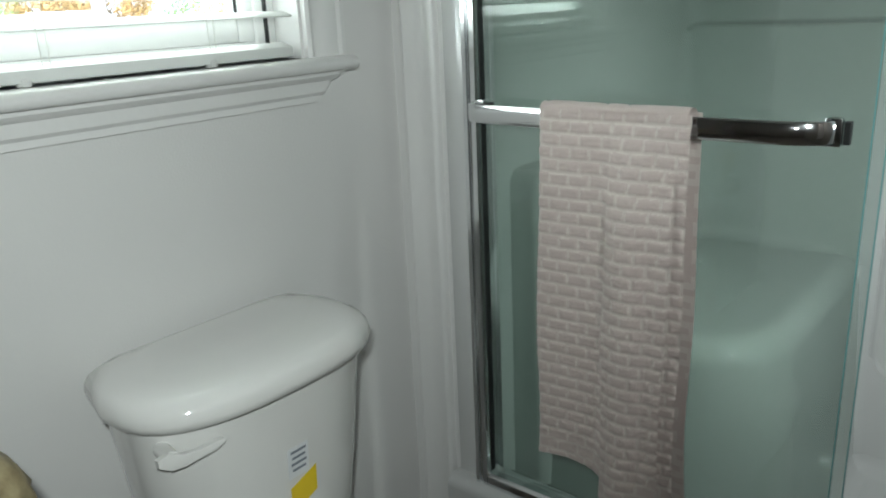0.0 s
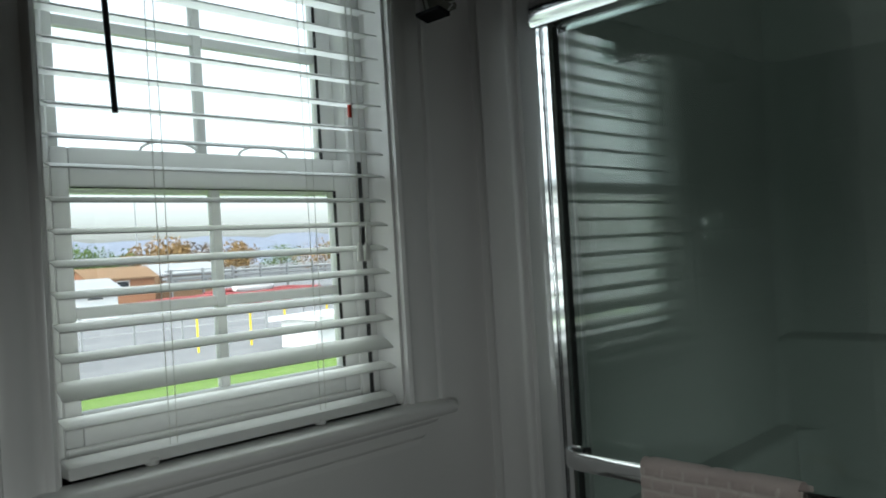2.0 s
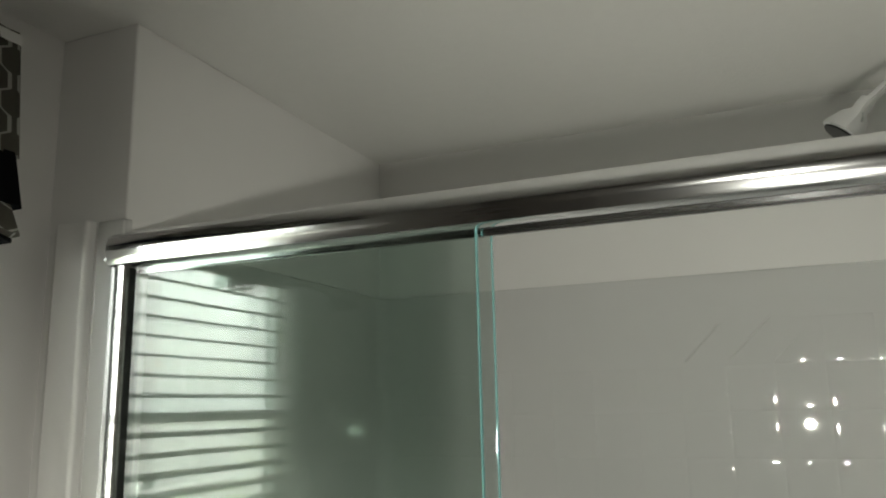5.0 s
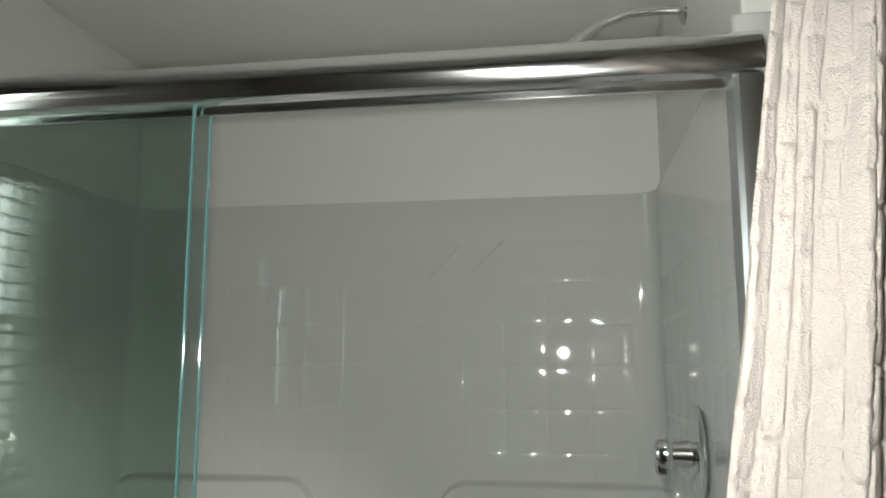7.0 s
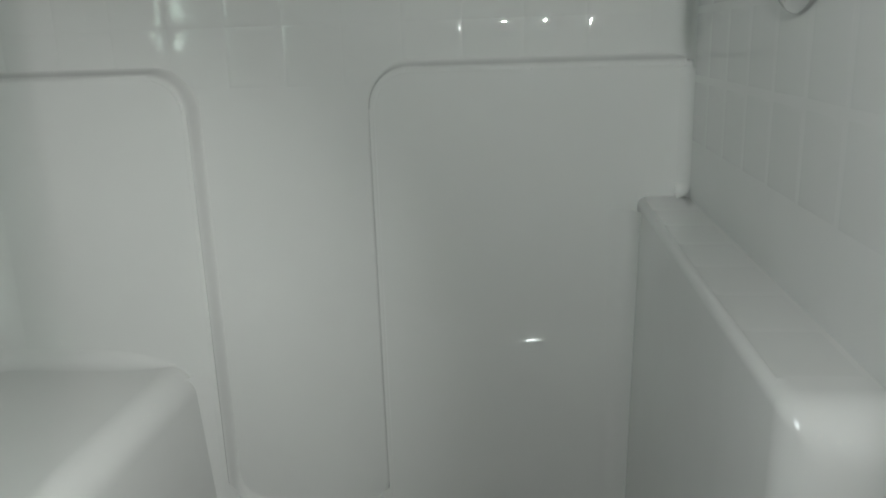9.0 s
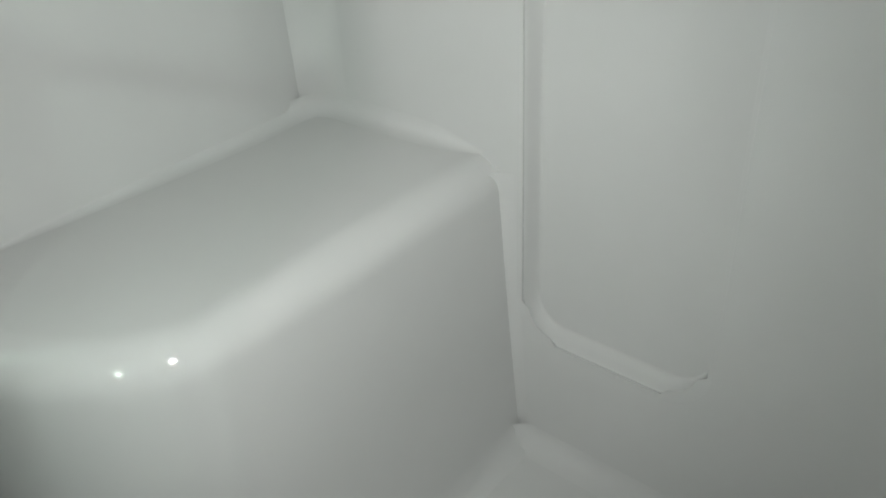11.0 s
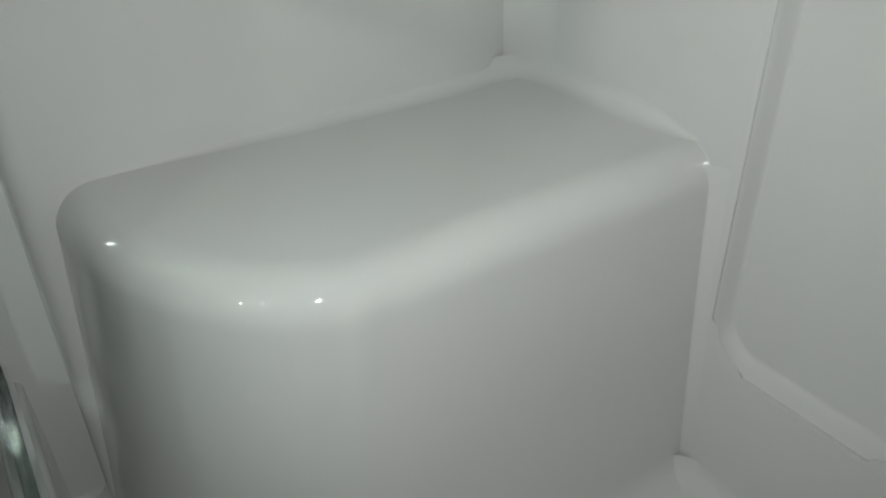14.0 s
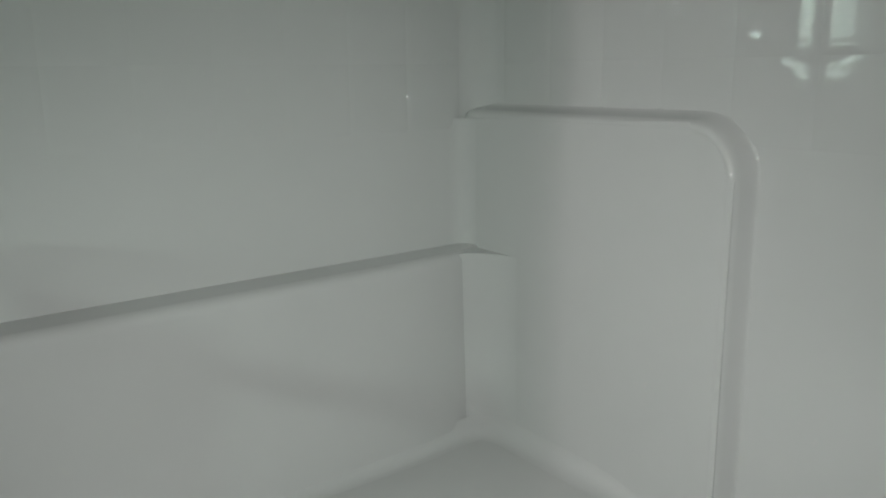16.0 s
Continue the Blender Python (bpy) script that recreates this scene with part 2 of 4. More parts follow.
def box(x0, x1, y0, y1, z0, z1, bevel=0.0, seg=2, bm=None):
    bm = bm or bmesh.new()
    made = bmesh.ops.create_cube(bm, size=1.0)
    vs = made["verts"]
    bmesh.ops.scale(bm, vec=(x1 - x0, y1 - y0, z1 - z0), verts=vs)
    bmesh.ops.translate(bm, vec=((x0 + x1) / 2, (y0 + y1) / 2, (z0 + z1) / 2), verts=vs)
    if bevel:
        es = list({e for v in vs for e in v.link_edges})
        bmesh.ops.bevel(bm, geom=es, offset=bevel, segments=seg, affect="EDGES", profile=0.5)
    return bm


def prism(outline, axis, a, b, bevel=0.0, seg=3, ends=(True, True), bm=None):
    """A closed 2D outline pushed along one axis from a to b. For axis x the outline is (y, z), for y (x, z), for z (x, y). Bevels the end loops."""
    bm = bm or bmesh.new()
    place = {"x": lambda p, k: (k, p[0], p[1]), "y": lambda p, k: (p[0], k, p[1]), "z": lambda p, k: (p[0], p[1], k)}[axis]
    va = [bm.verts.new(place(p, a)) for p in outline]
    vb = [bm.verts.new(place(p, b)) for p in outline]
    n = len(outline)
    fa, fb = bm.faces.new(va), bm.faces.new(vb[::-1])
    for i in range(n):
        bm.faces.new((va[i], vb[i], vb[(i + 1) % n], va[(i + 1) % n]))
    if bevel:
        es = [e for f, on in ((fa, ends[0]), (fb, ends[1])) if on for e in f.edges]
        bmesh.ops.bevel(bm, geom=es, offset=bevel, segments=seg, affect="EDGES", profile=0.5)
        big = [f for f in bm.faces if len(f.verts) >= min(n, 6)]
        if big:
            bmesh.ops.inset_individual(bm, faces=big, thickness=0.0015)
    return bm


def arc(cx, cy, r, a0, a1, n=8):
    return [(cx + r * math.cos(radians(a0 + (a1 - a0) * i / n)), cy + r * math.sin(radians(a0 + (a1 - a0) * i / n))) for i in range(n + 1)]


def loft(rings, bm=None, cap=(True, True), closed=True):
    bm = bm or bmesh.new()
    rows = [[bm.verts.new(p) for p in r] for r in rings]
    n = len(rings[0])
    for a, b in zip(rows, rows[1:]):
        for i in range(n if closed else n - 1):
            bm.faces.new((a[i], a[(i + 1) % n], b[(i + 1) % n], b[i]))
    if cap[0]:
        bm.faces.new(rows[0])
    if cap[1]:
        bm.faces.new(rows[-1][::-1])
    return bm


def tube(points, r, n=10, bm=None, radii=None):
    """A round rod along points."""
    pts = [Vector(p) for p in points]
    rings = []
    for i, p in enumerate(pts):
        d = (pts[min(i + 1, len(pts) - 1)] - pts[max(i - 1, 0)]).normalized()
        side = d.cross(Vector((0, 0, 1)) if abs(d.z) < 0.9 else Vector((1, 0, 0))).normalized()
        up = side.cross(d)
        k = radii[i] if radii else r
        rings.append([p + (side * math.cos(a) + up * math.sin(a)) * k for a in (2 * math.pi * j / n for j in range(n))])
    return loft(rings, bm)


def turned(profile, axis_m, n=32, bm=None):
    """A turned solid: (distance along the axis, radius) rows, the axis is local z of axis_m."""
    rings = [[axis_m @ Vector((r * math.cos(2 * math.pi * j / n), r * math.sin(2 * math.pi * j / n), h)) for j in range(n)] for h, r in profile]
    return loft(rings, bm)


def cove(corner, da, db, along, r, n=6, bm=None):
    """A hollow fillet strip in the corner of two faces: corner point, the unit ways da and db along each face, and the run."""
    bm = bm or bmesh.new()
    c, da, db, along = Vector(corner), Vector(da), Vector(db), Vector(along)
    centre = c + (da + db) * r
    rows = []
    for i in range(n + 1):
        a = math.pi / 2 * i / n
        p = centre - da * (r * math.sin(a)) - db * (r * math.cos(a))
        rows.append((bm.verts.new(p), bm.verts.new(p + along)))
    for (a, b), (c2, d) in zip(rows, rows[1:]):
        bm.faces.new((a, b, d, c2))
    return bm


def structure(name, bm, mat, label, category, smooth=False):
    return tagged(part(name, bm, mat, None, label, smooth), label, category, kind="structure")


# ---- the room ----
CEIL_Z, WIN_Y0, WIN_Y1, WIN_Z0, WIN_Z1 = 2.272, -0.805, -0.222, 1.166, 2.10
XL, XR, YB, YF = 0.196, 1.572, 0.940, 0.902      # stall: end walls, upper back wall, face of the lower panels
LEDGE, SHELF, SEAT, PAN, CURB, RIM = 1.158, 0.934, 0.612, 0.045, 0.310, 1.870
ROOM_X, ROOM_Y = 1.80, -2.3

structure("floor", box(-0.12, ROOM_X + 0.1, ROOM_Y - 0.1, 1.1, -0.08, 0.0), FLOOR, "brown mottled sheet vinyl bathroom floor", "floor")
structure("foundation", box(-0.10, ROOM_X + 0.08, ROOM_Y - 0.08, 1.08, -1.0, -0.08), WHITESIDE, "white skirting under the raised house", "foundation")
structure("ceiling", box(-0.12, ROOM_X + 0.1, ROOM_Y - 0.1, 1.1, CEIL_Z, CEIL_Z + 0.1), CEIL, "flat matt white painted ceiling", "ceiling")
w = bmesh.new()
for y0, y1, z0, z1 in ((ROOM_Y, WIN_Y0, 0, CEIL_Z), (WIN_Y1, 0.0, 0, CEIL_Z), (WIN_Y0, WIN_Y1, 0, WIN_Z0), (WIN_Y0, WIN_Y1, WIN_Z1, CEIL_Z)):
    box(-0.12, 0.0, y0, y1, z0, z1, bm=w)
structure("wall_west", w, PAINT, "white painted wall with the window, satin sheen", "wall")
structure("wall_wing_west", box(-0.12, XL - 0.014, 0.0, 1.1, 0, CEIL_Z, 0.004), PAINT, "white wall return beside the shower", "wall")
structure("wall_north", box(XL - 0.014, 1.587, YB + 0.012, 1.1, 0, CEIL_Z), PAINT, "white painted wall above the shower stall", "wall")
structure("wall_wing_east", box(1.587, ROOM_X, 0.0, 1.1, 0, CEIL_Z, 0.004), PAINT, "white wall return beside the shower valve", "wall")
# these two stay out of view; their dark colour holds back bounced light
structure("wall_east", box(ROOM_X, ROOM_X + 0.1, ROOM_Y, 1.1, 0, CEIL_Z), DIMPAINT, "plain unseen side wall, dark taupe to cut bounced light", "wall")
structure("wall_south", box(-0.12, ROOM_X + 0.1, ROOM_Y - 0.1, ROOM_Y, 0, CEIL_Z), DIMPAINT, "plain unseen wall behind the walker, dark taupe to cut bounced light", "wall")

# trim strips beside the stall: a flat batten with a bead on each edge
for name, x0, x1 in (("trim", 0.032, 0.112), ("trim", 1.640, 1.72)):
    outline = [(x0, 0.0), (x0, -0.009)] + arc(x0 + 0.009, -0.009, 0.009, 180, 270, 4) + [(x0 + 0.02, -0.012), (x1 - 0.02, -0.012)] + arc(x1 - 0.009, -0.009, 0.009, 270, 360, 4) + [(x1, 0.0)]
    structure(name, prism(outline, "z", 0.0, 1.905), TRIM, "narrow white moulded batten beside the shower", "trim", 40)


# ---- window with casing ----
window = thing("window_1", "white vinyl double-hung window with grilles, looking on a yard", "window", (-0.06, -0.51, WIN_Z0), kind="structure")


def wpart(name, bm, mat, parent=window, label="", smooth=False):
    ob = part(name, bm, mat, None, label, smooth)
    ob.parent = parent
    top = parent.matrix_world.inverted() if parent else Matrix()
    ob.matrix_parent_inverse = top
    return ob


def put(name, bm, mat, parent, label="", smooth=False):
    """A part given in world metres under a thing that stands at its own place."""
    bpy.context.view_layer.update()
    return wpart(name, bm, mat, parent, label, smooth)


def casing_profile(inner, outer, sign):
    """Moulded casing section from the inner to the outer edge, as (across, out of the wall)."""
    wdt = abs(outer - inner)
    prof = [(0, 0), (0, 0.012), (0.006, 0.016), (0.012, 0.014), (0.016, 0.010), (0.024, 0.010), (0.030, 0.015), (0.042, 0.019), (0.056, 0.020), (0.064, 0.018), (0.068, 0.024), (wdt - 0.004, 0.024), (wdt, 0.020), (wdt, 0)]
    return [(inner + sign * a, b) for a, b in prof]


put("casing", prism([(b, a) for a, b in casing_profile(WIN_Y1, -0.142, 1)], "z", WIN_Z0 - 0.002, 2.18), TRIM, window, "white moulded casing", 40)
put("casing", prism([(b, a) for a, b in casing_profile(WIN_Y0, -0.885, -1)], "z", WIN_Z0 - 0.002, 2.18), TRIM, window, "white moulded casing", 40)
put("casing", prism([(b, a) for a, b in casing_profile(WIN_Z1, 2.18, 1)], "y", WIN_Y0, WIN_Y1), TRIM, window, "white moulded casing", 40)
stool = [(-0.05, WIN_Z0), (-0.05, WIN_Z0 - 0.022), (0.052, WIN_Z0 - 0.022)] + arc(0.052, WIN_Z0 - 0.011, 0.011, -90, 90, 6)
put("sill", prism([(p[0], p[1]) for p in stool], "y", -0.89, -0.153, 0.003), TRIM, window, "white rounded stool board", 40)
ap = [(0, WIN_Z0 - 0.022), (0.036, WIN_Z0 - 0.022), (0.036, WIN_Z0 - 0.030), (0.030, WIN_Z0 - 0.036), (0.020, WIN_Z0 - 0.040), (0.018, WIN_Z0 - 0.058), (0.012, WIN_Z0 - 0.064), (0.012, WIN_Z0 - 0.074), (0.0, WIN_Z0 - 0.076)]
apron = bmesh.new()
yl, yr = -0.872, -0.172
loft([[(x, yl + (WIN_Z0 - 0.022 - z) * 0.65, z) for x, z in ap], [(x, yr - (WIN_Z0 - 0.022 - z) * 0.65, z) for x, z in ap]], apron)
put("apron", apron, TRIM, window, "white moulded apron under the stool", 30)
# lining of the opening
ln = bmesh.new()
box(-0.06, 0.001, WIN_Y1 - 0.006, WIN_Y1 + 0.002, WIN_Z0, WIN_Z1, bm=ln)
box(-0.06, 0.001, WIN_Y0 - 0.002, WIN_Y0 + 0.006, WIN_Z0, WIN_Z1, bm=ln)
box(-0.06, 0.001, WIN_Y0 + 0.006, WIN_Y1 - 0.006, WIN_Z1 - 0.008, WIN_Z1 + 0.002, bm=ln)
put("lining", ln, TRIM, window)
# outer frame and two sashes
FY0, FY1 = WIN_Y0 + 0.004, WIN_Y1 - 0.004
fr = bmesh.new()
for y0, y1, z0, z1 in ((FY0, FY0 + 0.03, WIN_Z0, WIN_Z1), (FY1 - 0.045, FY1, WIN_Z0, WIN_Z1), (FY0 + 0.03, FY1 - 0.045, WIN_Z0, WIN_Z0 + 0.03), (FY0 + 0.03, FY1 - 0.045, WIN_Z1 - 0.03, WIN_Z1)):
    box(-0.13, -0.06, y0, y1, z0, z1, 0.003, 1, fr)
put("window_frame", fr, VINYL, window, "white vinyl window frame")
tr = bmesh.new()
box(-0.0605, -0.056, FY1 - 0.026, FY1 - 0.019, WIN_Z0 + 0.02, 1.60, 0.001, 1, tr)
put("balance_track", tr, BLACKRUB_SHADE, window, "dark balance track")
MEET = 1.572


def sash(x, z0, z1, bars, name):
    y0, y1, th = FY0 + 0.03, FY1 - 0.045, 0.034
    bm = bmesh.new()
    for a0, a1, b0, b1 in ((y0, y0 + th * 0.7, z0, z1), (y1 - th, y1, z0, z1), (y0 + th * 0.7, y1 - th, z0, z0 + 0.045), (y0 + th * 0.7, y1 - th, z1 - 0.055, z1)):
        box(x, x + 0.028, a0, a1, b0, b1, 0.004, 2, bm)
    s = put(name, bm, VINYL, window, "white vinyl sash", 40)
    gk = bmesh.new()
    box(x + 0.0275, x + 0.0295, y1 - th - 0.004, y1 - th + 0.001, z0 + 0.045, z1 - 0.055, bm=gk)
    box(x + 0.0275, x + 0.0295, y0 + th * 0.7, y1 - th - 0.004, z1 - 0.0565, z1 - 0.0545, bm=gk)
    put("gasket", gk, BLACKRUB_SHADE, s, "dark glazing gasket")
    pn = put("pane", box(x + 0.010, x + 0.016, y0 + th * 0.7 - 0.004, y1 - th + 0.004, z0 + 0.04, z1 - 0.05), CLEAR_GLASS, s, "clear window pane")
    pn.visible_shadow = False
    gb = bmesh.new()
    ym = (y0 + y1) / 2 - 0.008
    box(x + 0.005, x + 0.021, ym - 0.008, ym + 0.008, z0 + 0.045, z1 - 0.055, 0.002, 1, gb)
    for zb in bars:
        box(x + 0.005, x + 0.021, y0 + th * 0.7, ym - 0.008, zb - 0.008, zb + 0.008, 0.002, 1, gb)
        box(x + 0.005, x + 0.021, ym + 0.008, y1 - th, zb - 0.008, zb + 0.008, 0.002, 1, gb)
    put("grille", gb, VINYL, s, "pale grey grille bars")
    return s


upper = sash(-0.120, MEET - 0.03, WIN_Z1 - 0.03, (1.785,), "upper_sash")
lower = sash(-0.088, WIN_Z0 + 0.03, MEET + 0.03, (1.375,), "lower_sash")
for yc in (-0.60, -0.44):
    lift = [(yc + a, MEET + 0.03 + b) for a, b in arc(0, 0, 0.045, 180, 0, 10)]
    lift = [(a, MEET + 0.03 + (b - MEET - 0.03) * 0.35) for a, b in lift]
    put("sash_lift", tube([(-0.066, a, b) for a, b in lift], 0.002, 6), VINYL, lower, "moulded finger lift", 40)

# ---- blind ----
blind = thing("window_blind", "white faux-wood venetian blind with open slats in the window", "window blind", (-0.02, -0.51, WIN_Z0))
SY0, SY1 = WIN_Y0 + 0.012, WIN_Y1 - 0.024
slat_outline = [(-0.0245, -0.0012), (-0.012, 0.0018), (0, 0.0028), (0.012, 0.0018), (0.0245, -0.0012), (0.0245, 0.0008), (0.012, 0.0040), (0, 0.0050), (-0.012, 0.0040), (-0.0245, 0.0008)]
slat_mesh = mesh_of("slat", prism([(x, z) for x, z in slat_outline], "y", SY0, SY1), SLAT, 40)
zs = 1.2385
while zs < 2.03:
    ob = new("slat", slat_mesh)
    ob.parent = blind
    ob.matrix_parent_inverse = blind.matrix_world.inverted()
    ob.matrix_world = pose(-0.018, random.uniform(-0.001, 0.001), zs, random.uniform(-0.12, 0.12), 8 + random.uniform(-1.5, 1.5) + (16 if 1.26 < zs < 1.28 else 0))
    zs += 0.0411
put("bottom_rail", prism([(-0.043, 1.172), (0.008, 1.172), (0.008, 1.187), (-0.018, 1.194), (-0.043, 1.187)], "y", SY0, SY1 - 0.004, 0.003), SLAT, blind, "white bottom rail with cord plugs", 40)
for yc in (SY0 + 0.11, SY1 - 0.16):
    put("cord_plug", turned([(0, 0.0), (0, 0.009), (0.008, 0.011), (0.012, 0.008), (0.012, 0.0)], pose(-0.0, yc, 1.167), 12), SLAT, blind)
put("headrail", box(-0.045, 0.012, SY0, SY1, 2.045, 2.09, 0.002), SLAT, blind, "white metal headrail")
for yc in (-0.655, -0.405):
    for dx in (0.0075,):
        for dy in (-0.004, 0.006):
            put("ladder_cord", tube([(dx, yc + dy, 2.05), (dx, yc + dy * 1.4, 1.6), (dx, yc + dy, 1.19)], 0.0006, 5), CORD, blind)
put("wand", tube([(0.022, -0.728, 2.05), (0.024, -0.726, 1.9), (0.026, -0.716, 1.635)], 0.0042, 8), WAND, blind, "dark clear tilt wand", 60)
for k, dy in enumerate((0.0, 0.012)):
    put("lift_cord", tube([(0.012, -0.318 + dy, 2.05), (0.014, -0.316 + dy, 1.8), (0.014, -0.314 + dy * 1.2, 1.455)], 0.0011, 5), CORD, blind)
    put("tassel", turned([(-0.028, 0.0), (-0.028, 0.006), (-0.012, 0.0065), (0.004, 0.003), (0.004, 0.0)], pose(0.014, -0.315 + dy * 1.2, 1.45), 10), CORD, blind, "grey cord tassel", 40)
put("cord_tag", box(0.010, 0.014, -0.322, -0.313, 1.663, 1.684, 0.001), RED, blind, "small red warning tag")


# ---- valance ----
def cloth_box(y0, y1, x_out, z0, z1, flare, bands):
    """A hanging box of cloth: front sheet with returns at both ends, cut into bands from the top down."""
    path = [(0.012, y0), (x_out * 0.55, y0), (x_out - 0.01, y0 + 0.002), (x_out, y0 + 0.012)]
    n = 14
    for i in range(1, n):
        yy = y0 + 0.012 + (y1 - y0 - 0.024) * i / n
        path.append((x_out + 0.004 * math.sin(i * 1.1 + y0 * 9), yy))
    path += [(x_out, y1 - 0.012), (x_out - 0.01, y1 - 0.002), (x_out * 0.55, y1), (0.012, y1)]
    return path


valance = thing("window_valance", "taupe chain-print fabric valance with a black band over the window", "valance", (0.05, -0.5, 1.85))


def cloth_part(name, y0, y1, x_out, zt, zb, mat, label, sag=0.0, vshift=0.0, off=0.0, thick=0.004):
    path = cloth_box(y0, y1, x_out + off, zb, zt, 0, 0)
    bm = bmesh.new()
    uvl = bm.loops.layers.uv.new("UVMap")
    run = [0.0]
    for a, b in zip(path, path[1:]):
        run.append(run[-1] + math.hypot(b[0] - a[0], b[1] - a[1]))
    rows = []
    for j in range(7):
        f = j / 6
        row = []
        for k, (x, y) in enumerate(path):
            mid = math.sin(math.pi * min(1, max(0, (y - y0) / (y1 - y0))))
            z = zt + (zb - zt) * f + sag * mid
            row.append((bm.verts.new((x + 0.014 * f * (x / x_out), y + 0.008 * f * (1 if y > (y0 + y1) / 2 else -1), z)), (run[k] + y0, zt + (zb - zt) * f + vshift)))
        rows.append(row)
    for a, b in zip(rows, rows[1:]):
        for i in range(len(path) - 1):
            quad = (a[i], a[i + 1], b[i + 1], b[i])
            f = bm.faces.new([q[0] for q in quad])
            for lp, q in zip(f.loops, quad):
                lp[uvl].uv = q[1]
    bmesh.ops.solidify(bm, geom=bm.faces[:], thickness=thick)
    return put(name, bm, mat, valance, label, 60)


for y0, y1, xo in ((-0.480, -0.147, 0.083), (-0.99, -0.486, 0.088)):
    sg = 0.012 if y1 > -0.3 else 0.02
    cloth_part("upper_cloth", y0, y1, xo, 2.20, 1.985, PRINT, "taupe cloth with pale chain lines", 0.0)
    cloth_part("black_band", y0, y1, xo + 0.002, 1.988, 1.898, BLACK, "black satin band", sg * 0.5, off=0.012)
    cloth_part("hem", y0, y1, xo + 0.002, 1.900, 1.852, PRINT, "taupe printed hem with octagons", sg, vshift=-1.876, off=0.013)
    rl = bmesh.new()
    loft([[(0.02 + (xo) * t, y1 - 0.03 - 0.0, 1.853 + 0.006 * math.sin(a) - 0.004) for t, a in ((0.2, 0), (0.2, 2), (0.9, 2), (0.9, 0))], [(0.02 + (xo) * t, y1 - 0.002, 1.853 + 0.008 * math.sin(a) - 0.012) for t, a in ((0.2, 0), (0.2, 2), (0.9, 2), (0.9, 0))]], rl)
    put("hem_roll", rl, BLACK, valance, "black lining showing at the corner")
put("mounting_board", box(0.002, 0.085, -0.975, -0.155, 2.178, 2.196), TRIM, valance, "white mounting board")

# ---- toilet ----
toilet = thing("toilet", "white porcelain toilet with a rounded tank lid and new labels", "toilet", (0.2, -0.51, 0.0))


def dring(z, x0, x1, y0, y1, bulge, n=16):
    """Outline of a tank level: flat back at x0, bowed front at x1 with round ends."""
    ym, h, bulge = (y0 + y1) / 2, (y1 - y0) / 2, min(bulge, x1 - x0 - 0.035)
    pts = [(x0, y0 + 0.05, z), (x0 + 0.012, y0 + 0.022, z)]
    for i in range(n + 1):
        a = -90 + 180 * i / n
        c, sn = math.cos(radians(a)), math.sin(radians(a))
        pts.append((x1 - bulge + bulge * abs(c) ** 0.7, ym + h * math.copysign(abs(sn) ** 0.75, sn), z))
    return pts + [(x0 + 0.012, y1 - 0.022, z), (x0, y1 - 0.05, z)]


TY0, TY1, TX = -0.706, -0.312, 0.236
tank = bmesh.new()
loft([dring(z, 0.03, x1, TY0 + d, TY1 - d, 0.11) for z, x1, d in ((0.36, 0.195, 0.05), (0.40, 0.21, 0.038), (0.55, 0.224, 0.02), (0.742, TX, 0.0))], tank)
put("tank", tank, PORCELAIN, toilet, "glossy white tank", 40)
lid = bmesh.new()
loft([dring(z, 0.022 + d * 0.3, 0.262 - d, TY0 - 0.016 + d, TY1 + 0.016 - d, 0.14) for z, d in ((0.743, 0.012), (0.748, 0.002), (0.758, 0.0), (0.770, 0.002), (0.781, 0.009), (0.788, 0.022), (0.792, 0.045), (0.794, 0.08))], lid)
put("tank_lid", lid, PORCELAIN, toilet, "domed glossy tank lid", 60)
# thin black ring: the shade in the joint under the lid, as colour
gap = bmesh.new()
loft([dring(z, 0.03, TX + 0.004, TY0 - 0.003, TY1 + 0.003, 0.112) for z in (0.7405, 0.7435)], gap)
put("lid_gap_shade", gap, BLACKRUB_SHADE, toilet, "black ring painted in as the shade under the lid")
HX = 0.200
hd = tube([(HX - 0.012, -0.676, 0.716), (HX + 0.022, -0.682, 0.716)], 0.011, 12)
loft([[(HX + 0.024 + a * 0.004 + (y + 0.674) * 0.25, y, 0.714 + b * h + dz) for a, b in ((-1, -1), (1, -1), (1.3, 0), (1, 1), (-1, 1))] for y, h, dz in ((-0.700, 0.005, 0.002), (-0.686, 0.012, 0.0), (-0.669, 0.009, -0.004), (-0.649, 0.006, -0.003), (-0.626, 0.0055, 0.001), (-0.617, 0.003, 0.004))], hd)
bmesh.ops.translate(hd, verts=hd.verts[:], vec=(0, -0.008, 0))
put("flush_handle", hd, PORCELAIN, toilet, "white flush lever", 40)
bowl = bmesh.new()
loft([[(0.42 + 0.24 * sx * math.cos(a), -0.509 + 0.18 * sy * math.sin(a), z) for a in (2 * math.pi * i / 28 for i in range(28))] for z, sx, sy in ((0.0, 0.75, 0.62), (0.05, 0.7, 0.55), (0.2, 0.72, 0.6), (0.33, 0.98, 0.95), (0.385, 1.0, 1.0))], bowl)
put("bowl", bowl, PORCELAIN, toilet, "white bowl", 50)
st = bmesh.new()
loft([[(0.42 + 0.245 * k * math.cos(a), -0.509 + 0.185 * k * math.sin(a), z) for a in (2 * math.pi * i / 28 for i in range(28))] for z, k in ((0.386, 0.98), (0.39, 1.0), (0.41, 1.0), (0.42, 0.96))], st)
put("seat_lid", st, PORCELAIN, toilet, "closed white seat lid", 50)


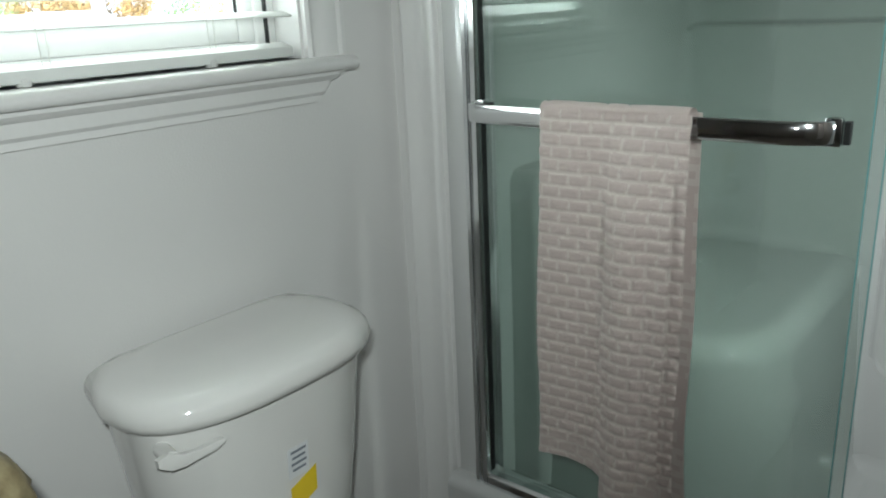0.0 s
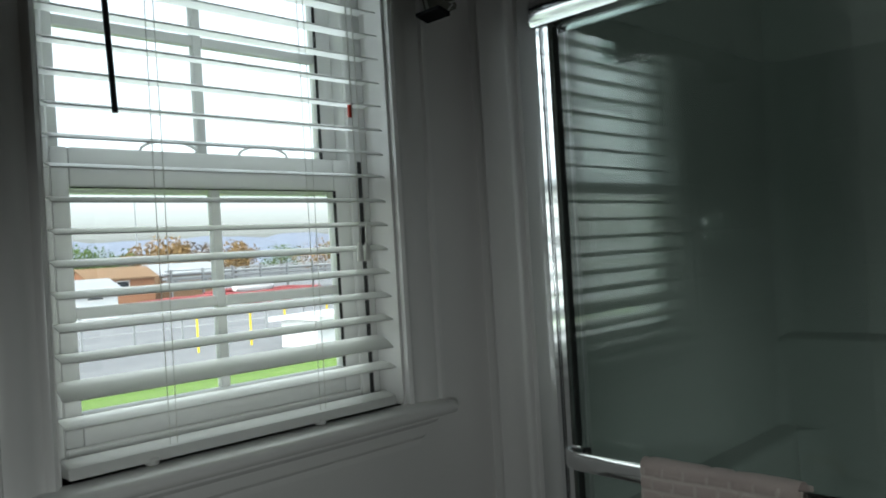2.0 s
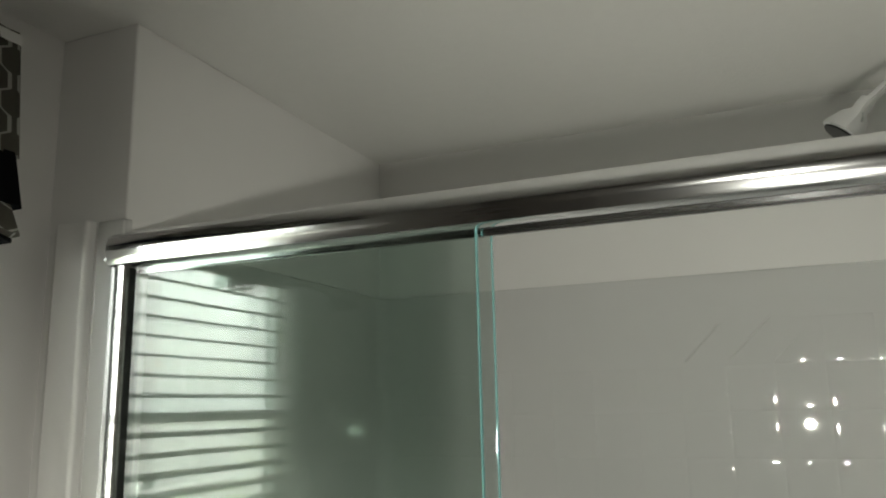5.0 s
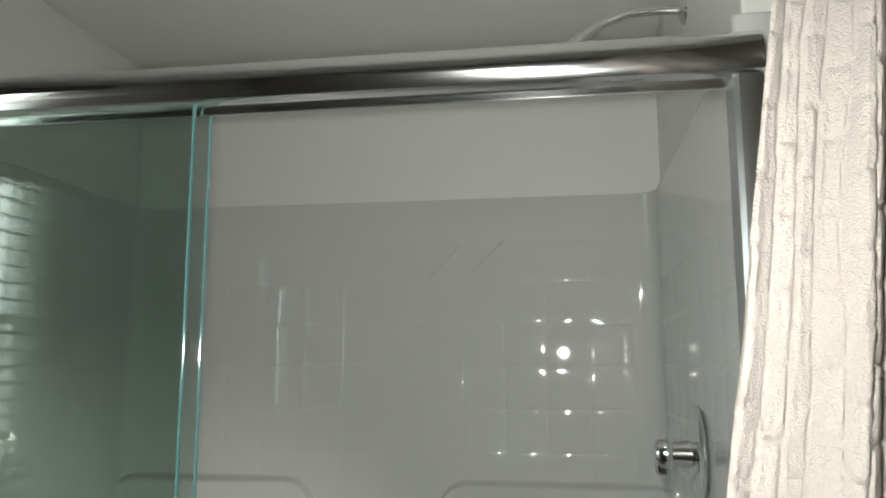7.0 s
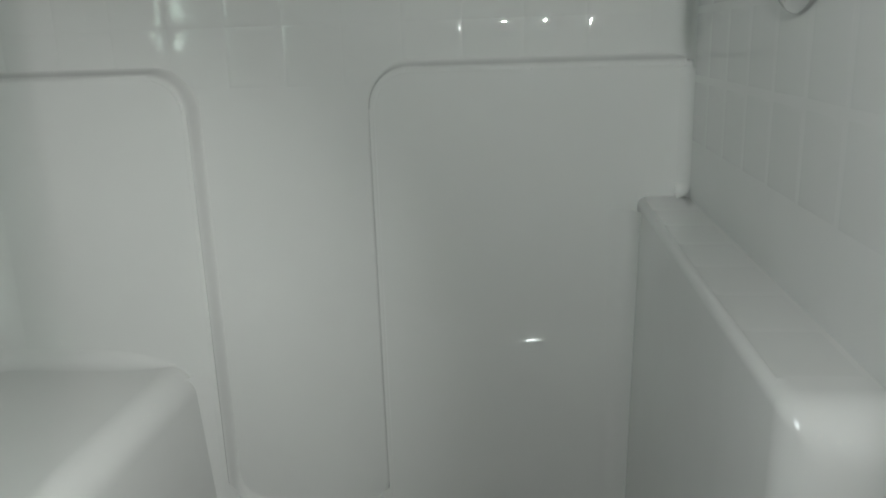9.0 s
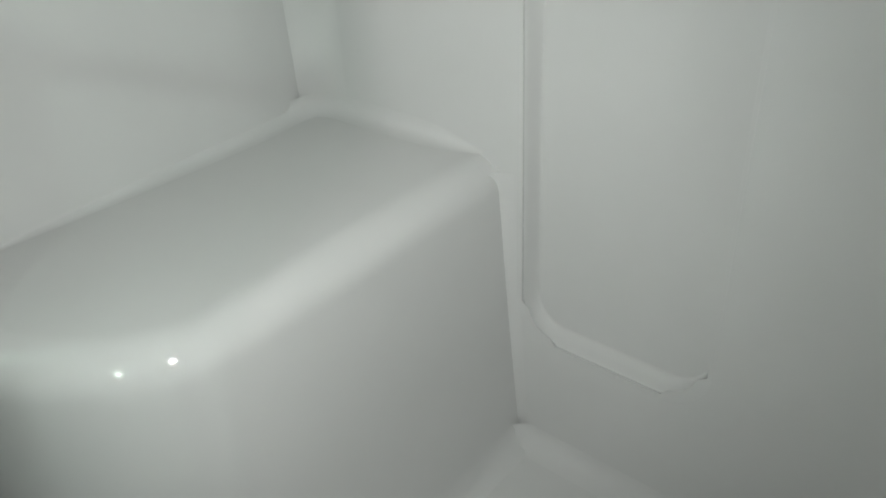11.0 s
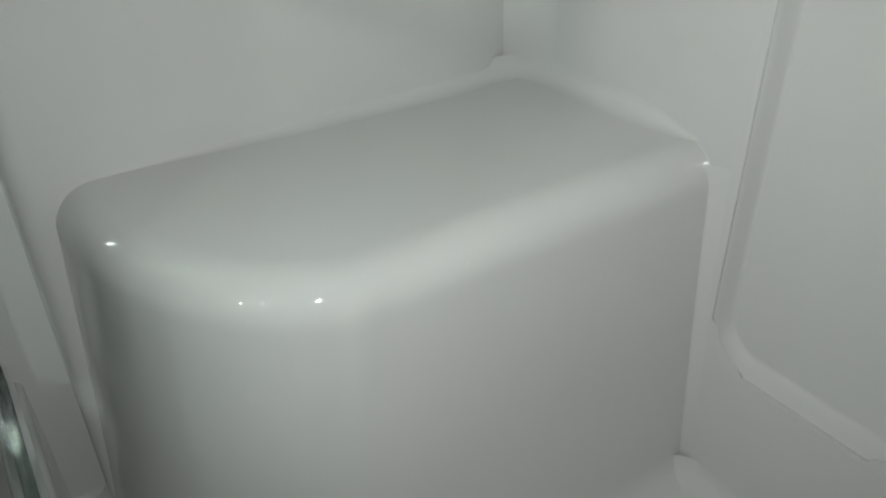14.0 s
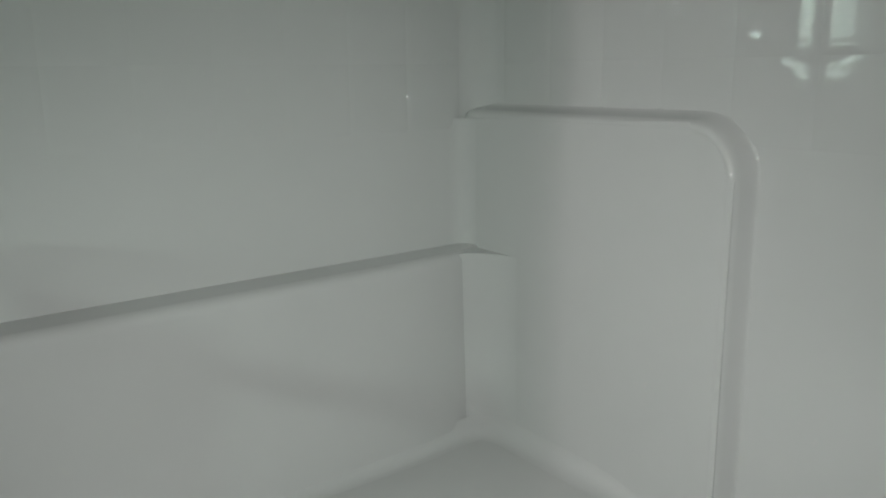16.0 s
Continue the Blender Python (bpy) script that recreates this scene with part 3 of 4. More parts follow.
def tank_label(yc, zc, wdt, hgt, mat, name, label, lean=0.0):
    # a paper label bent to the tank's front
    bm = bmesh.new()
    rows = []
    for k in range(5):
        y = yc - wdt / 2 + wdt * k / 4
        sn = min(1.0, abs((y - (TY0 + TY1) / 2) / ((TY1 - TY0) / 2 - 0.01)) ** (1 / 0.75))
        x = 0.11 * math.sqrt(1 - sn * sn) ** 0.7 - 0.11 + 0.0025
        rows.append([(x + 0.224 + (z - 0.55) * 0.0625, y, z + lean * (y - yc)) for z in (zc - hgt / 2, zc + hgt / 2)])
    for a, b in zip(rows, rows[1:]):
        bm.faces.new([bm.verts.new(p) for p in (a[0], b[0], b[1], a[1])])
    bmesh.ops.remove_doubles(bm, verts=bm.verts[:], dist=1e-5)
    bmesh.ops.solidify(bm, geom=bm.faces[:], thickness=0.0008)
    return put(name, bm, mat, toilet, label)


tank_label(-0.503, 0.620, 0.038, 0.050, PAPER, "label", "white paper label with grey print")
for k in range(4):
    lb = tank_label(-0.503, 0.638 - 0.010 * k, 0.028 - 0.004 * (k % 2), 0.0035, INK, "print_line", "")
    lb.location.x += 0.0012
tank_label(-0.495, 0.566, 0.05, 0.044, YELLOW, "energy_label", "yellow label on the tank front", 0.35)

# mottled ornament on a slim stand beside the toilet
stand = thing("plant_stand", "slim dark wooden stand beside the toilet", "stand", (0.28, -0.935, 0.0))
put("top", turned([(0.735, 0.0), (0.735, 0.075), (0.742, 0.08), (0.752, 0.08), (0.758, 0.075), (0.758, 0.0)], pose(0.28, -0.935, 0), 24), DARKWOOD, stand, "", 40)
put("post", turned([(0.02, 0.0), (0.02, 0.014), (0.735, 0.014), (0.735, 0.0)], pose(0.28, -0.935, 0), 12), DARKWOOD, stand, "", 40)
put("foot", turned([(0.0, 0.0), (0.0, 0.075), (0.012, 0.075), (0.02, 0.02), (0.02, 0.0)], pose(0.28, -0.935, 0), 20), DARKWOOD, stand, "", 40)
orn = turned([(0.0, 0.0), (0.0, 0.03), (0.02, 0.052), (0.05, 0.062), (0.08, 0.055), (0.10, 0.036), (0.108, 0.0)], pose(0.28, -0.935, 0.758), 28)
for vv in orn.verts:
    d = Vector((vv.co.x - 0.28, vv.co.y + 0.935, vv.co.z - 0.81))
    vv.co += d * 0.16 * noise.noise(vv.co * 38)
tagged(part("stoneware_ornament", orn, STONE, None, "", 60), "lumpy mottled beige stoneware ornament on the stand", "ornament")


# ---- shower stall: one moulded shell ----
stall = thing("shower_stall", "glossy white moulded fibreglass shower stall with tile relief and seat", "shower stall", (0.9, 0.4, 0.0))


def gel(name, bm, label="", parent=None, smooth=50):
    return put(name, bm, GEL, parent or stall, label, smooth)


R = 0.045
inner = [(XL, -0.012)] + arc(XL + R, YB - R, R, 180, 90, 8) + arc(XR - R, YB - R, R, 90, 0, 8) + [(XR, -0.012)]
outer_ = [(XR + 0.012, -0.012), (XR + 0.012, YB + 0.010), (XL - 0.012, YB + 0.010), (XL - 0.012, -0.012)]
shell = gel("upper_wall", prism(inner + outer_, "z", PAN, RIM, 0.004, 2, (False, True)), "smooth upper wall of the shell")
# front flanges with their rounded lip
for x0, x1 in ((0.130, XL), (XR, 1.636)):
    gel("flange", prism([(x0, -0.0), (x0, -0.010)] + [(x0 + 0.006, -0.016), (x1 - 0.006, -0.016)] + [(x1, -0.010), (x1, 0.0)], "z", 0.0, 1.900, 0.004, 2, (False, True)), "narrow front flange")
# lower panels with the U-shaped recess between them
UL, UR, UB, RC = 0.707, 1.034, 0.292, 0.068
out = [(XL - 0.006, PAN), (XL - 0.006, LEDGE)] + arc(UL - RC, LEDGE - RC, RC, 90, 0, 8) + arc(UL + RC, UB + RC, RC, 180, 270, 8) + arc(UR - RC, UB + RC, RC, 270, 360, 8) + arc(UR + RC, LEDGE - RC, RC, 180, 90, 8) + [(XR + 0.006, LEDGE), (XR + 0.006, PAN)]
lowp = gel("lower_panel", prism(out, "y", YB + 0.004, YF, 0.013, 4, (False, True)), "thicker lower back wall with a recess")


def recess_sweep(side_run, foot_run, top_run):
    """The sloping band that rims the lower panels: narrow on their ledges, steep down the recess, a wide hollow slope at its foot."""
    turn = lambda cx, cz, a0, a1, sign: [((cx + RC * math.cos(radians(a0 + (a1 - a0) * i / 10)), cz + RC * math.sin(radians(a0 + (a1 - a0) * i / 10))), (sign * math.cos(radians(a0 + (a1 - a0) * i / 10)), sign * math.sin(radians(a0 + (a1 - a0) * i / 10)))) for i in range(11)]
    plan = [((XL + 0.01, LEDGE), (0, 1)), ((0.45, LEDGE), (0, 1))] + turn(UL - RC, LEDGE - RC, 90, 0, 1) + [((UL, 0.8), (1, 0)), ((UL, 0.5), (1, 0))]
    plan += turn(UL + RC, UB + RC, 180, 270, -1) + turn(UR - RC, UB + RC, 270, 360, -1)
    plan += [((UR, 0.5), (-1, 0)), ((UR, 0.8), (-1, 0))] + turn(UR + RC, LEDGE - RC, 180, 90, 1) + [((1.3, LEDGE), (0, 1)), ((XR - 0.01, LEDGE), (0, 1))]
    rows = []
    for (x, z), (nx, nz) in plan:
        k = side_run + ((top_run if nz > 0 else foot_run) - side_run) * nz * nz
        rows.append([(x + nx * (k * u - lip), YF + (YB - YF) * w - 0.0006, z + nz * (k * u - lip)) for lip, u, w in ((0.0115, 0, 0.04), (0.0080, 0, -0.004), (0.0035, 0, 0.03), (0.0, 0.03, 0.14), (0, 0.22, 0.34), (0, 0.42, 0.58), (0, 0.64, 0.80), (0, 0.85, 0.94), (0, 1.05, 1.0), (0, 1.3, 1.02))])
    return loft(rows, None, (False, False), False)


gel("recess_sweep", recess_sweep(0.009, 0.044, 0.012), "", lowp, 80)


def shelf_wall(x_wall, x_edge, y0, y1, z1, end_r, bend=0.0):
    """A thicker lower end wall with a rounded top edge and a round front end."""
    s = 1 if x_edge < x_wall else -1
    rings = []
    for k in range(8):
        a = radians(90 * k / 7)
        y, d = (y0 + end_r * (1 - math.cos(a)), end_r * (1 - math.sin(a)))
        rings.append((y, d))
    out = []
    runs = [(0.3, 0.0)] + [(y1 - 0.20 + 0.02 * k, 0.0) for k in range(11)]
    for y, d in rings + runs:
        f = min(1.0, max(0.0, (y - y1 + 0.20) / 0.20))
        zt_, xe, r = z1 - d, x_edge + s * d * 0.8 + s * bend * f * f, 0.016
        o = [(x_wall + s * 0.006, y, PAN), (x_wall + s * 0.006, y, zt_)] + [(xe + s * r - s * r * math.sin(radians(a)), y, zt_ - r + r * math.cos(radians(a))) for a in range(0, 91, 15)] + [(xe - s * 0.012, y, PAN)]
        out.append(o)
    return loft(out)


gel("side_shelf", shelf_wall(XR, 1.490, 0.095, YF + 0.006, SHELF, 0.045), "ledge along the valve wall", smooth=40)
gel("side_shelf", shelf_wall(XL, 0.266, 0.095, YF + 0.006, SHELF, 0.03, 0.03), "ledge along the seat wall", smooth=40)
# seat: rounded block
SX, SYF, SXA = 0.668, 0.136, 0.280


def seat_ring(z, d, deep=0.255):
    """One level of the seat: its front sweeps in a quarter ellipse from the end wall to the side."""
    x0, x1, y0, y1 = XL + 0.02, SX + d, SYF - d, YF + 0.008
    sweep = [(SXA + (x1 - SXA) * math.sin(radians(k * 5)), y0 + (deep + d) * (1 - math.cos(radians(k * 5))), z) for k in range(19)]
    return [(x0, y1, z), (x0, y0, z)] + sweep + [(x1, y1, z)]


rings = [seat_ring(PAN, 0.075), seat_ring(PAN + 0.006, 0.055), seat_ring(PAN + 0.02, 0.042), seat_ring(PAN + 0.045, 0.034), seat_ring(0.32, 0.016), seat_ring(SEAT - 0.058, 0.0)]
rings += [seat_ring(SEAT - 0.058 + 0.058 * math.sin(radians(a)), -0.058 + 0.058 * math.cos(radians(a))) for a in range(10, 91, 10)]
seat = gel("seat", loft(rings), "rounded moulded corner seat", smooth=60)
# hollow fillets where faces meet
ys = SYF + 0.05
for nm, args in (
                 ("fillet", ((SX + 0.012, YF, PAN + 0.02), (1, 0, 0), (0, -1, 0), (-0.032, 0, SEAT - PAN - 0.04), 0.042)),
                 ("fillet", ((SX + 0.03, YF, PAN), (0, -1, 0), (0, 0, 1), (1.49 - SX - 0.03, 0, 0), 0.04)),
                 ("fillet", ((1.502, YF, PAN), (-1, 0, 0), (0, -1, 0), (-0.012, 0, SHELF - PAN - 0.02), 0.05)),
                 ("fillet", ((XR, YF, SHELF), (-1, 0, 0), (0, -1, 0), (0, 0, LEDGE - SHELF - 0.012), 0.02)),
                 ("fillet", ((XL, YF, SHELF), (1, 0, 0), (0, -1, 0), (0, 0, LEDGE - SHELF - 0.012), 0.03)),
                 ("fillet", ((1.502, 0.08, PAN), (-1, 0, 0), (0, 0, 1), (0, YF - 0.08, 0), 0.04))):
    gel(nm, cove(*args), smooth=80)


def seat_cove(plan, r, n=7):
    """A hollow sweep between the seat's top and the walls behind it; its radius fades out at both ends."""
    rows = []
    for k, (x, y) in enumerate(plan):
        a, b = plan[max(k - 1, 0)], plan[min(k + 1, len(plan) - 1)]
        d = Vector((b[0] - a[0], b[1] - a[1])).normalized()
        f = min(1.0, k / 14, (len(plan) - 1 - k) / 5)
        rr = 0.003 + r * f * (2 - f)
        rows.append([(x + d.y * (rr - rr * math.sin(w)), y - d.x * (rr - rr * math.sin(w)), SEAT + rr - rr * math.cos(w)) for w in (math.pi / 2 * i / n for i in range(n + 1))])
    return loft(rows, None, (False, False), False)


side = [(0.266 - 0.030 * max(0.0, (y - YF + 0.194) / 0.20) ** 2, y) for y in (0.22 + 0.04 * k for k in range(16))]
turn_ = [(0.240 + 0.09 - 0.09 * math.cos(radians(w)), YF - 0.09 + 0.09 * math.sin(radians(w))) for w in (40, 52, 64, 76, 90)]
gel("corner_fillet", prism([(0.236, YF + 0.002)] + arc(0.330, YF - 0.09, 0.09, 180, 90, 12) + [(0.330, YF + 0.002)], "z", SEAT - 0.01, SHELF - 0.004), "wide hollow corner above the seat", smooth=60)
gel("seat_cove", seat_cove(side + turn_ + [(0.36 + 0.03 * k, YF) for k in range(10)], 0.028), smooth=80)


def corner_patch(corner, da, db, dc, r, n=6):
    """A hollow eighth of a sphere in the corner of three faces."""
    c, da, db, dc = (Vector(v) for v in (corner, da, db, dc))
    centre = c + (da + db + dc) * r
    rows = []
    for i in range(n + 1):
        e = math.pi / 2 * i / n
        rows.append([centre - (da * math.cos(a) * math.cos(e) + db * math.sin(a) * math.cos(e) + dc * math.sin(e)) * r for a in (math.pi / 2 * k / n for k in range(n + 1))])
    return loft(rows, None, (False, False), False)


for args in (((SX + 0.03, YF, PAN), (1, 0, 0), (0, -1, 0), (0, 0, 1), 0.042), ((1.502, YF, PAN), (-1, 0, 0), (0, -1, 0), (0, 0, 1), 0.042), ((XR, YF, SHELF), (-1, 0, 0), (0, -1, 0), (0, 0, 1), 0.021)):
    gel("corner_fillet", corner_patch(*args), smooth=80)
gel("pan", box(XL, XR, 0.03, YF + 0.03, 0.004, PAN), "shower floor")
cb = [(-0.055, 0.0), (-0.055, CURB - 0.02)] + arc(-0.035, CURB - 0.02, 0.02, 180, 90, 5) + arc(0.016, CURB - 0.020, 0.020, 90, 0, 5) + [(0.042, PAN)]
gel("threshold", prism(cb + [(0.042, 0.0)], "x", 0.13, 1.636), "raised rounded threshold")

# tile relief: pillowed squares proud of the upper walls
TILE, GAP = 0.1045, 0.0


def tile_mesh(name, wdt, hgt, chop=()):
    """A pillowed tile; chop names corners (0 bottom left, then round) that are cut off."""
    a, b, c = wdt / 2 - GAP / 2, hgt / 2 - GAP / 2, 0.6
    rings = []
    for d, h in ((0.0, 0.0), (0.0018, 0.00050), (0.0036, 0.00090), (0.0058, 0.00124), (0.0088, 0.00148), (0.0125, 0.00158)):
        pts = []
        for k, (sx, sy) in enumerate(((-1, -1), (1, -1), (1, 1), (-1, 1))):
            x, y = sx * (a - d), sy * (b - d)
            if k in chop:
                cut = a * 1.85
                if k == 3:
                    pts += [(x + cut, y, h), (x, y - cut, h)]
                else:
                    pts += [(x, y - cut, h), (x - cut, y, h)]
            else:
                pts.append((x, y, h))
        rings.append(pts)
    return mesh_of(name, loft(rings, cap=(False, True)), GEL, 70)


full_tile = tile_mesh("tile", TILE, TILE)


def lay(parent, mesh, m):
    ob = new("tile", mesh)
    ob.parent = parent
    ob.matrix_parent_inverse = parent.matrix_world.inverted()
    ob.matrix_world = m
    return ob


bpy.context.view_layer.update()
low = Matrix.Diagonal((1, 1, 0.5, 1))
TX0, TZ0 = 1.508, 1.234
rows_z = [TZ0 - TILE / 2 + TILE * k for k in range(0, 6)]
cols_x = [TX0 - TILE / 2 - TILE * k for k in range(0, 12)]
for i, x in enumerate(cols_x):
    for k, z in enumerate(rows_z):
        if k < 5 or i < 3:
            lay(shell, full_tile, pose(x, YB, z, 90 + random.uniform(-0.1, 0.1), 0, random.uniform(-0.1, 0.1)) @ Matrix.Diagonal((1, 1, 0.9, 1)))
for xa, za, xb, zb in ((0.998, 1.664, 1.082, 1.750), (1.099, 1.666, 1.196, 1.763), (1.195, 1.659, 1.253, 1.718)):
    put("rib", tube([(xa, YB, za), ((xa + xb) / 2, YB - 0.0005, (za + zb) / 2), (xb, YB, zb)], 0.0022, 8), GEL, shell, "slanting moulded rib", 60)
for k in range(8):
    for r in range(-1, 5):
        z = TZ0 - TILE / 2 + TILE * r
        y = 0.840 - TILE * k
        lay(shell, full_tile, pose(XR + 0.0006, y, z, 90, 0, -90 + random.uniform(-0.05, 0.05)) @ low)
        if r >= 0:
            lay(shell, full_tile, pose(XL, y, z, 90, 0, 90 + random.uniform(-0.05, 0.05)) @ low)
pad = tile_mesh("tile", 0.072, TILE)
for k in range(7):
    lay(shell, pad, pose(1.534, 0.840 - TILE * k, SHELF - 0.0002, 0, 0, 0) @ Matrix.Diagonal((1, 1, 0.2, 1)))

# ---- sliding glass doors ----
doors = thing("sliding_shower_door", "chrome framed sliding glass shower doors pushed to one side", "shower door", (0.9, 0.0, CURB))
X0, X1 = 0.196, 1.594
track = [(0.020, 1.812), (-0.030, 1.812), (-0.036, 1.816)] + arc(-0.012, 1.842, 0.031, 215, 90, 12) + [(0.020, 1.873)]
put("header_track", prism(track, "x", X0 - 0.018, X1 + 0.012, 0.006, 4), CHROME, doors, "rounded polished header rail", 40)
put("header_lip", box(X0, X1, -0.006, 0.0, 1.802, 1.813, 0.001), CHROME, doors, "thin lower lip of the rail")
put("side_jamb", prism([(0.187, -0.016), (0.187, -0.028), (0.190, -0.034), (0.197, -0.034), (0.199, -0.028), (0.205, -0.028), (0.207, -0.034), (0.216, -0.034), (0.219, -0.028), (0.219, 0.02), (0.210, 0.02), (0.210, -0.016)], "z", CURB, 1.812), CHROME, doors, "ribbed chrome jamb", 30)
put("side_jamb", prism([(1.578, -0.016), (1.574, 0.02), (1.566, 0.02), (1.566, -0.028), (1.572, -0.034), (1.590, -0.034), (1.604, -0.028), (1.606, -0.016)], "z", CURB, 1.812), BRUSHED, doors, "satin jamb at the valve side", 30)
put("bottom_track", prism([(-0.034, CURB), (-0.034, CURB + 0.022), (-0.026, CURB + 0.026), (-0.020, CURB + 0.012), (0.016, CURB + 0.012), (0.020, CURB + 0.014), (0.028, CURB + 0.012), (0.028, CURB)], "x", 0.219, 1.566), CHROME, doors, "low chrome bottom track", 30)
outer_panel = put("glass_panel", box(0.214, 0.832, -0.020, -0.014, CURB + 0.016, 1.822, 0.0012), GREEN_GLASS, doors, "clear green-tinted front glass panel")
inner_panel = put("glass_panel", box(0.222, 0.845, 0.006, 0.012, CURB + 0.016, 1.822, 0.0012), GREEN_GLASS, doors, "clear green-tinted rear glass panel")
AQUA = material("polished_glass_edge", (0.16, 0.36, 0.36), 0.12, grain=80, coat=1.0)
put("polished_edge", box(0.8322, 0.8338, -0.0205, -0.0135, CURB + 0.016, 1.822), AQUA, outer_panel, "aqua polished glass edge")
put("polished_edge", box(0.8452, 0.8468, 0.0055, 0.0125, CURB + 0.016, 1.822), AQUA, inner_panel, "aqua polished glass edge")
put("edge_gasket", box(0.2185, 0.2205, -0.024, -0.010, CURB + 0.03, 1.81), BLACKRUB_SHADE, outer_panel, "dark edge seal")
BAR, BY = 1.064, -0.062
bar_path = [(0.212, -0.034), (0.214, -0.046), (0.224, -0.056), (0.245, BY)] + [(0.245 + 0.49 * i / 8, BY - 0.006 * math.sin(math.pi * i / 8)) for i in range(1, 8)] + [(0.735, BY), (0.762, -0.056), (0.782, -0.046), (0.790, -0.034)]
bar = bmesh.new()
sections = []
for i, (x, y) in enumerate(bar_path):
    a, b = bar_path[max(i - 1, 0)], bar_path[min(i + 1, len(bar_path) - 1)]
    d = Vector((b[0] - a[0], b[1] - a[1])).normalized()
    nx, ny = -d.y, d.x
    sections.append([(x + nx * k, y + ny * k, BAR + z) for k, z in ((0.004, -0.013), (0.004, 0.013), (0.002, 0.0155), (-0.002, 0.0155), (-0.004, 0.013), (-0.004, -0.013), (-0.002, -0.0155), (0.002, -0.0155))])
loft(sections, bar)
towel_bar = put("towel_bar", bar, CHROME, outer_panel, "flat bowed chrome towel bar", 40)
for x in (0.226, 0.790):
    put("bracket", box(x - 0.011, x + 0.011, -0.036, -0.0202, BAR - 0.019, BAR + 0.019, 0.003), CHROME, outer_panel, "chrome bracket", 40)
    put("bracket_pad", box(x + 0.012, x + 0.020, -0.031, -0.0202, BAR - 0.016, BAR + 0.014, 0.001), BLACKRUB_SHADE, outer_panel, "black pad")


# ---- towels ----
def brick_relief(u, v, bw, bh):
    """Height of a woven brick pattern at (u, v) metres: 1 on a brick, 0 in a joint."""
    row = math.floor(v / bh)
    fu = (u / bw + 0.5 * (row % 2)) % 1.0
    fv = (v / bh) % 1.0
    eu, ev = min(fu, 1 - fu) * bw, min(fv, 1 - fv) * bh
    e = min(eu * 1.3, ev)
    return min(1.0, max(0.0, (e - 0.0012) / 0.0034))


def towel_sheet(bm, x0, x1, zt, bottom, y_at, wdt_n, hgt_n, out, shear=0.0):
    """A hanging sheet between x0 and x1 from zt down to bottom(f), standing at y_at(f, g), with brick relief on its face."""
    rows = []
    for j in range(hgt_n + 1):
        g = j / hgt_n
        row = []
        for i in range(wdt_n + 1):
            f = i / wdt_n
            zb = bottom(f)
            z = zt + (zb - zt) * g
            x = x0 + (x1 - x0) * f + 0.004 * math.sin(g * 9 + f * 4) * g
            plain = 1.0 if z - zb < 0.045 and z - zb > 0.012 else 0.0
            h = brick_relief(x + 0.003 * noise.noise((x * 30, z * 30, 1)), z, 0.0345, 0.0205) * (1 - plain) + 0.55 * plain
            soft = 0.0012 * noise.noise((x * 90, z * 90, 5))
            row.append(bm.verts.new((x, y_at(f, g) + out * (h * 0.0026 + soft), z)))
        rows.append(row)
    for a, b in zip(rows, rows[1:]):
        for i in range(wdt_n):
            f = bm.faces.new((a[i], a[i + 1], b[i + 1], b[i]))
            c = f.calc_center_median()
            f.material_index = 1 if brick_relief(c.x + 0.003 * noise.noise((c.x * 30, c.z * 30, 1)), c.z, 0.0345, 0.0205) < 0.45 else 0
    return rows


towel = thing("bath_towel", "beige terry towel with woven brick pattern over the door bar", "towel", (0.49, -0.07, BAR))
tw = bmesh.new()
zt = BAR + 0.019
back = lambda f: 0.455 + 0.01 * math.sin(f * 5)
bot = lambda f: 0.478 - 0.006 * f + 0.005 * math.sin(f * 7) - 0.035 * max(0.0, (f - 0.6) / 0.4)
front_y = lambda f, g: BY - 0.012 - 0.012 * g ** 0.5 - 0.004 * math.sin(f * 8 + g * 2) - (0.012 * max(0, (f - 0.44) / 0.1) if f < 0.54 else 0.012 * max(0, 1 - (f - 0.54) * 3)) * min(1, g * 4)
towel_sheet(tw, 0.376, 0.622, zt, bot, front_y, 110, 240, -1)
put("front_sheet", tw, [TERRY, WEAVE], towel, "front fall of the towel", 80)
fl = bmesh.new()
fold_bot = lambda f: 0.416 + 0.065 * max(0.0, (f - 0.4) / 0.6) ** 1.7 + 0.03 * max(0.0, 0.2 - f) / 0.2
towel_sheet(fl, 0.500, 0.604, zt - 0.012, fold_bot, lambda f, g: front_y(0.5, g) - 0.010 * min(1, g * 5) - 0.012 * math.sin(math.pi * min(1, f * 1.4)) * min(1, g * 3), 46, 240, -1)
put("folded_flap", fl, [TERRY, WEAVE], towel, "longer folded layer", 80)
tb = bmesh.new()
towel_sheet(tb, 0.378, 0.624, zt, back, lambda f, g: BY + 0.014 + 0.006 * g, 40, 60, 1)
put("back_sheet", tb, [TERRY, WEAVE], towel, "", 80)
tp = bmesh.new()
loft([[(x, BY + 0.016 * math.cos(radians(a)) - 0.001, zt - 0.004 + 0.010 * math.sin(radians(a))) for a in range(0, 181, 20)] for x in (0.376 + 0.240 * k / 40 for k in range(41))], tp, (False, False), False)
for vv in tp.verts:
    vv.co.z += 0.0028 * (1 if (vv.co.x / 0.0345) % 1 > 0.1 else 0) + 0.0015 * noise.noise(vv.co * 60)
put("top_fold", tp, TERRY, towel, "fold over the bar", 80)

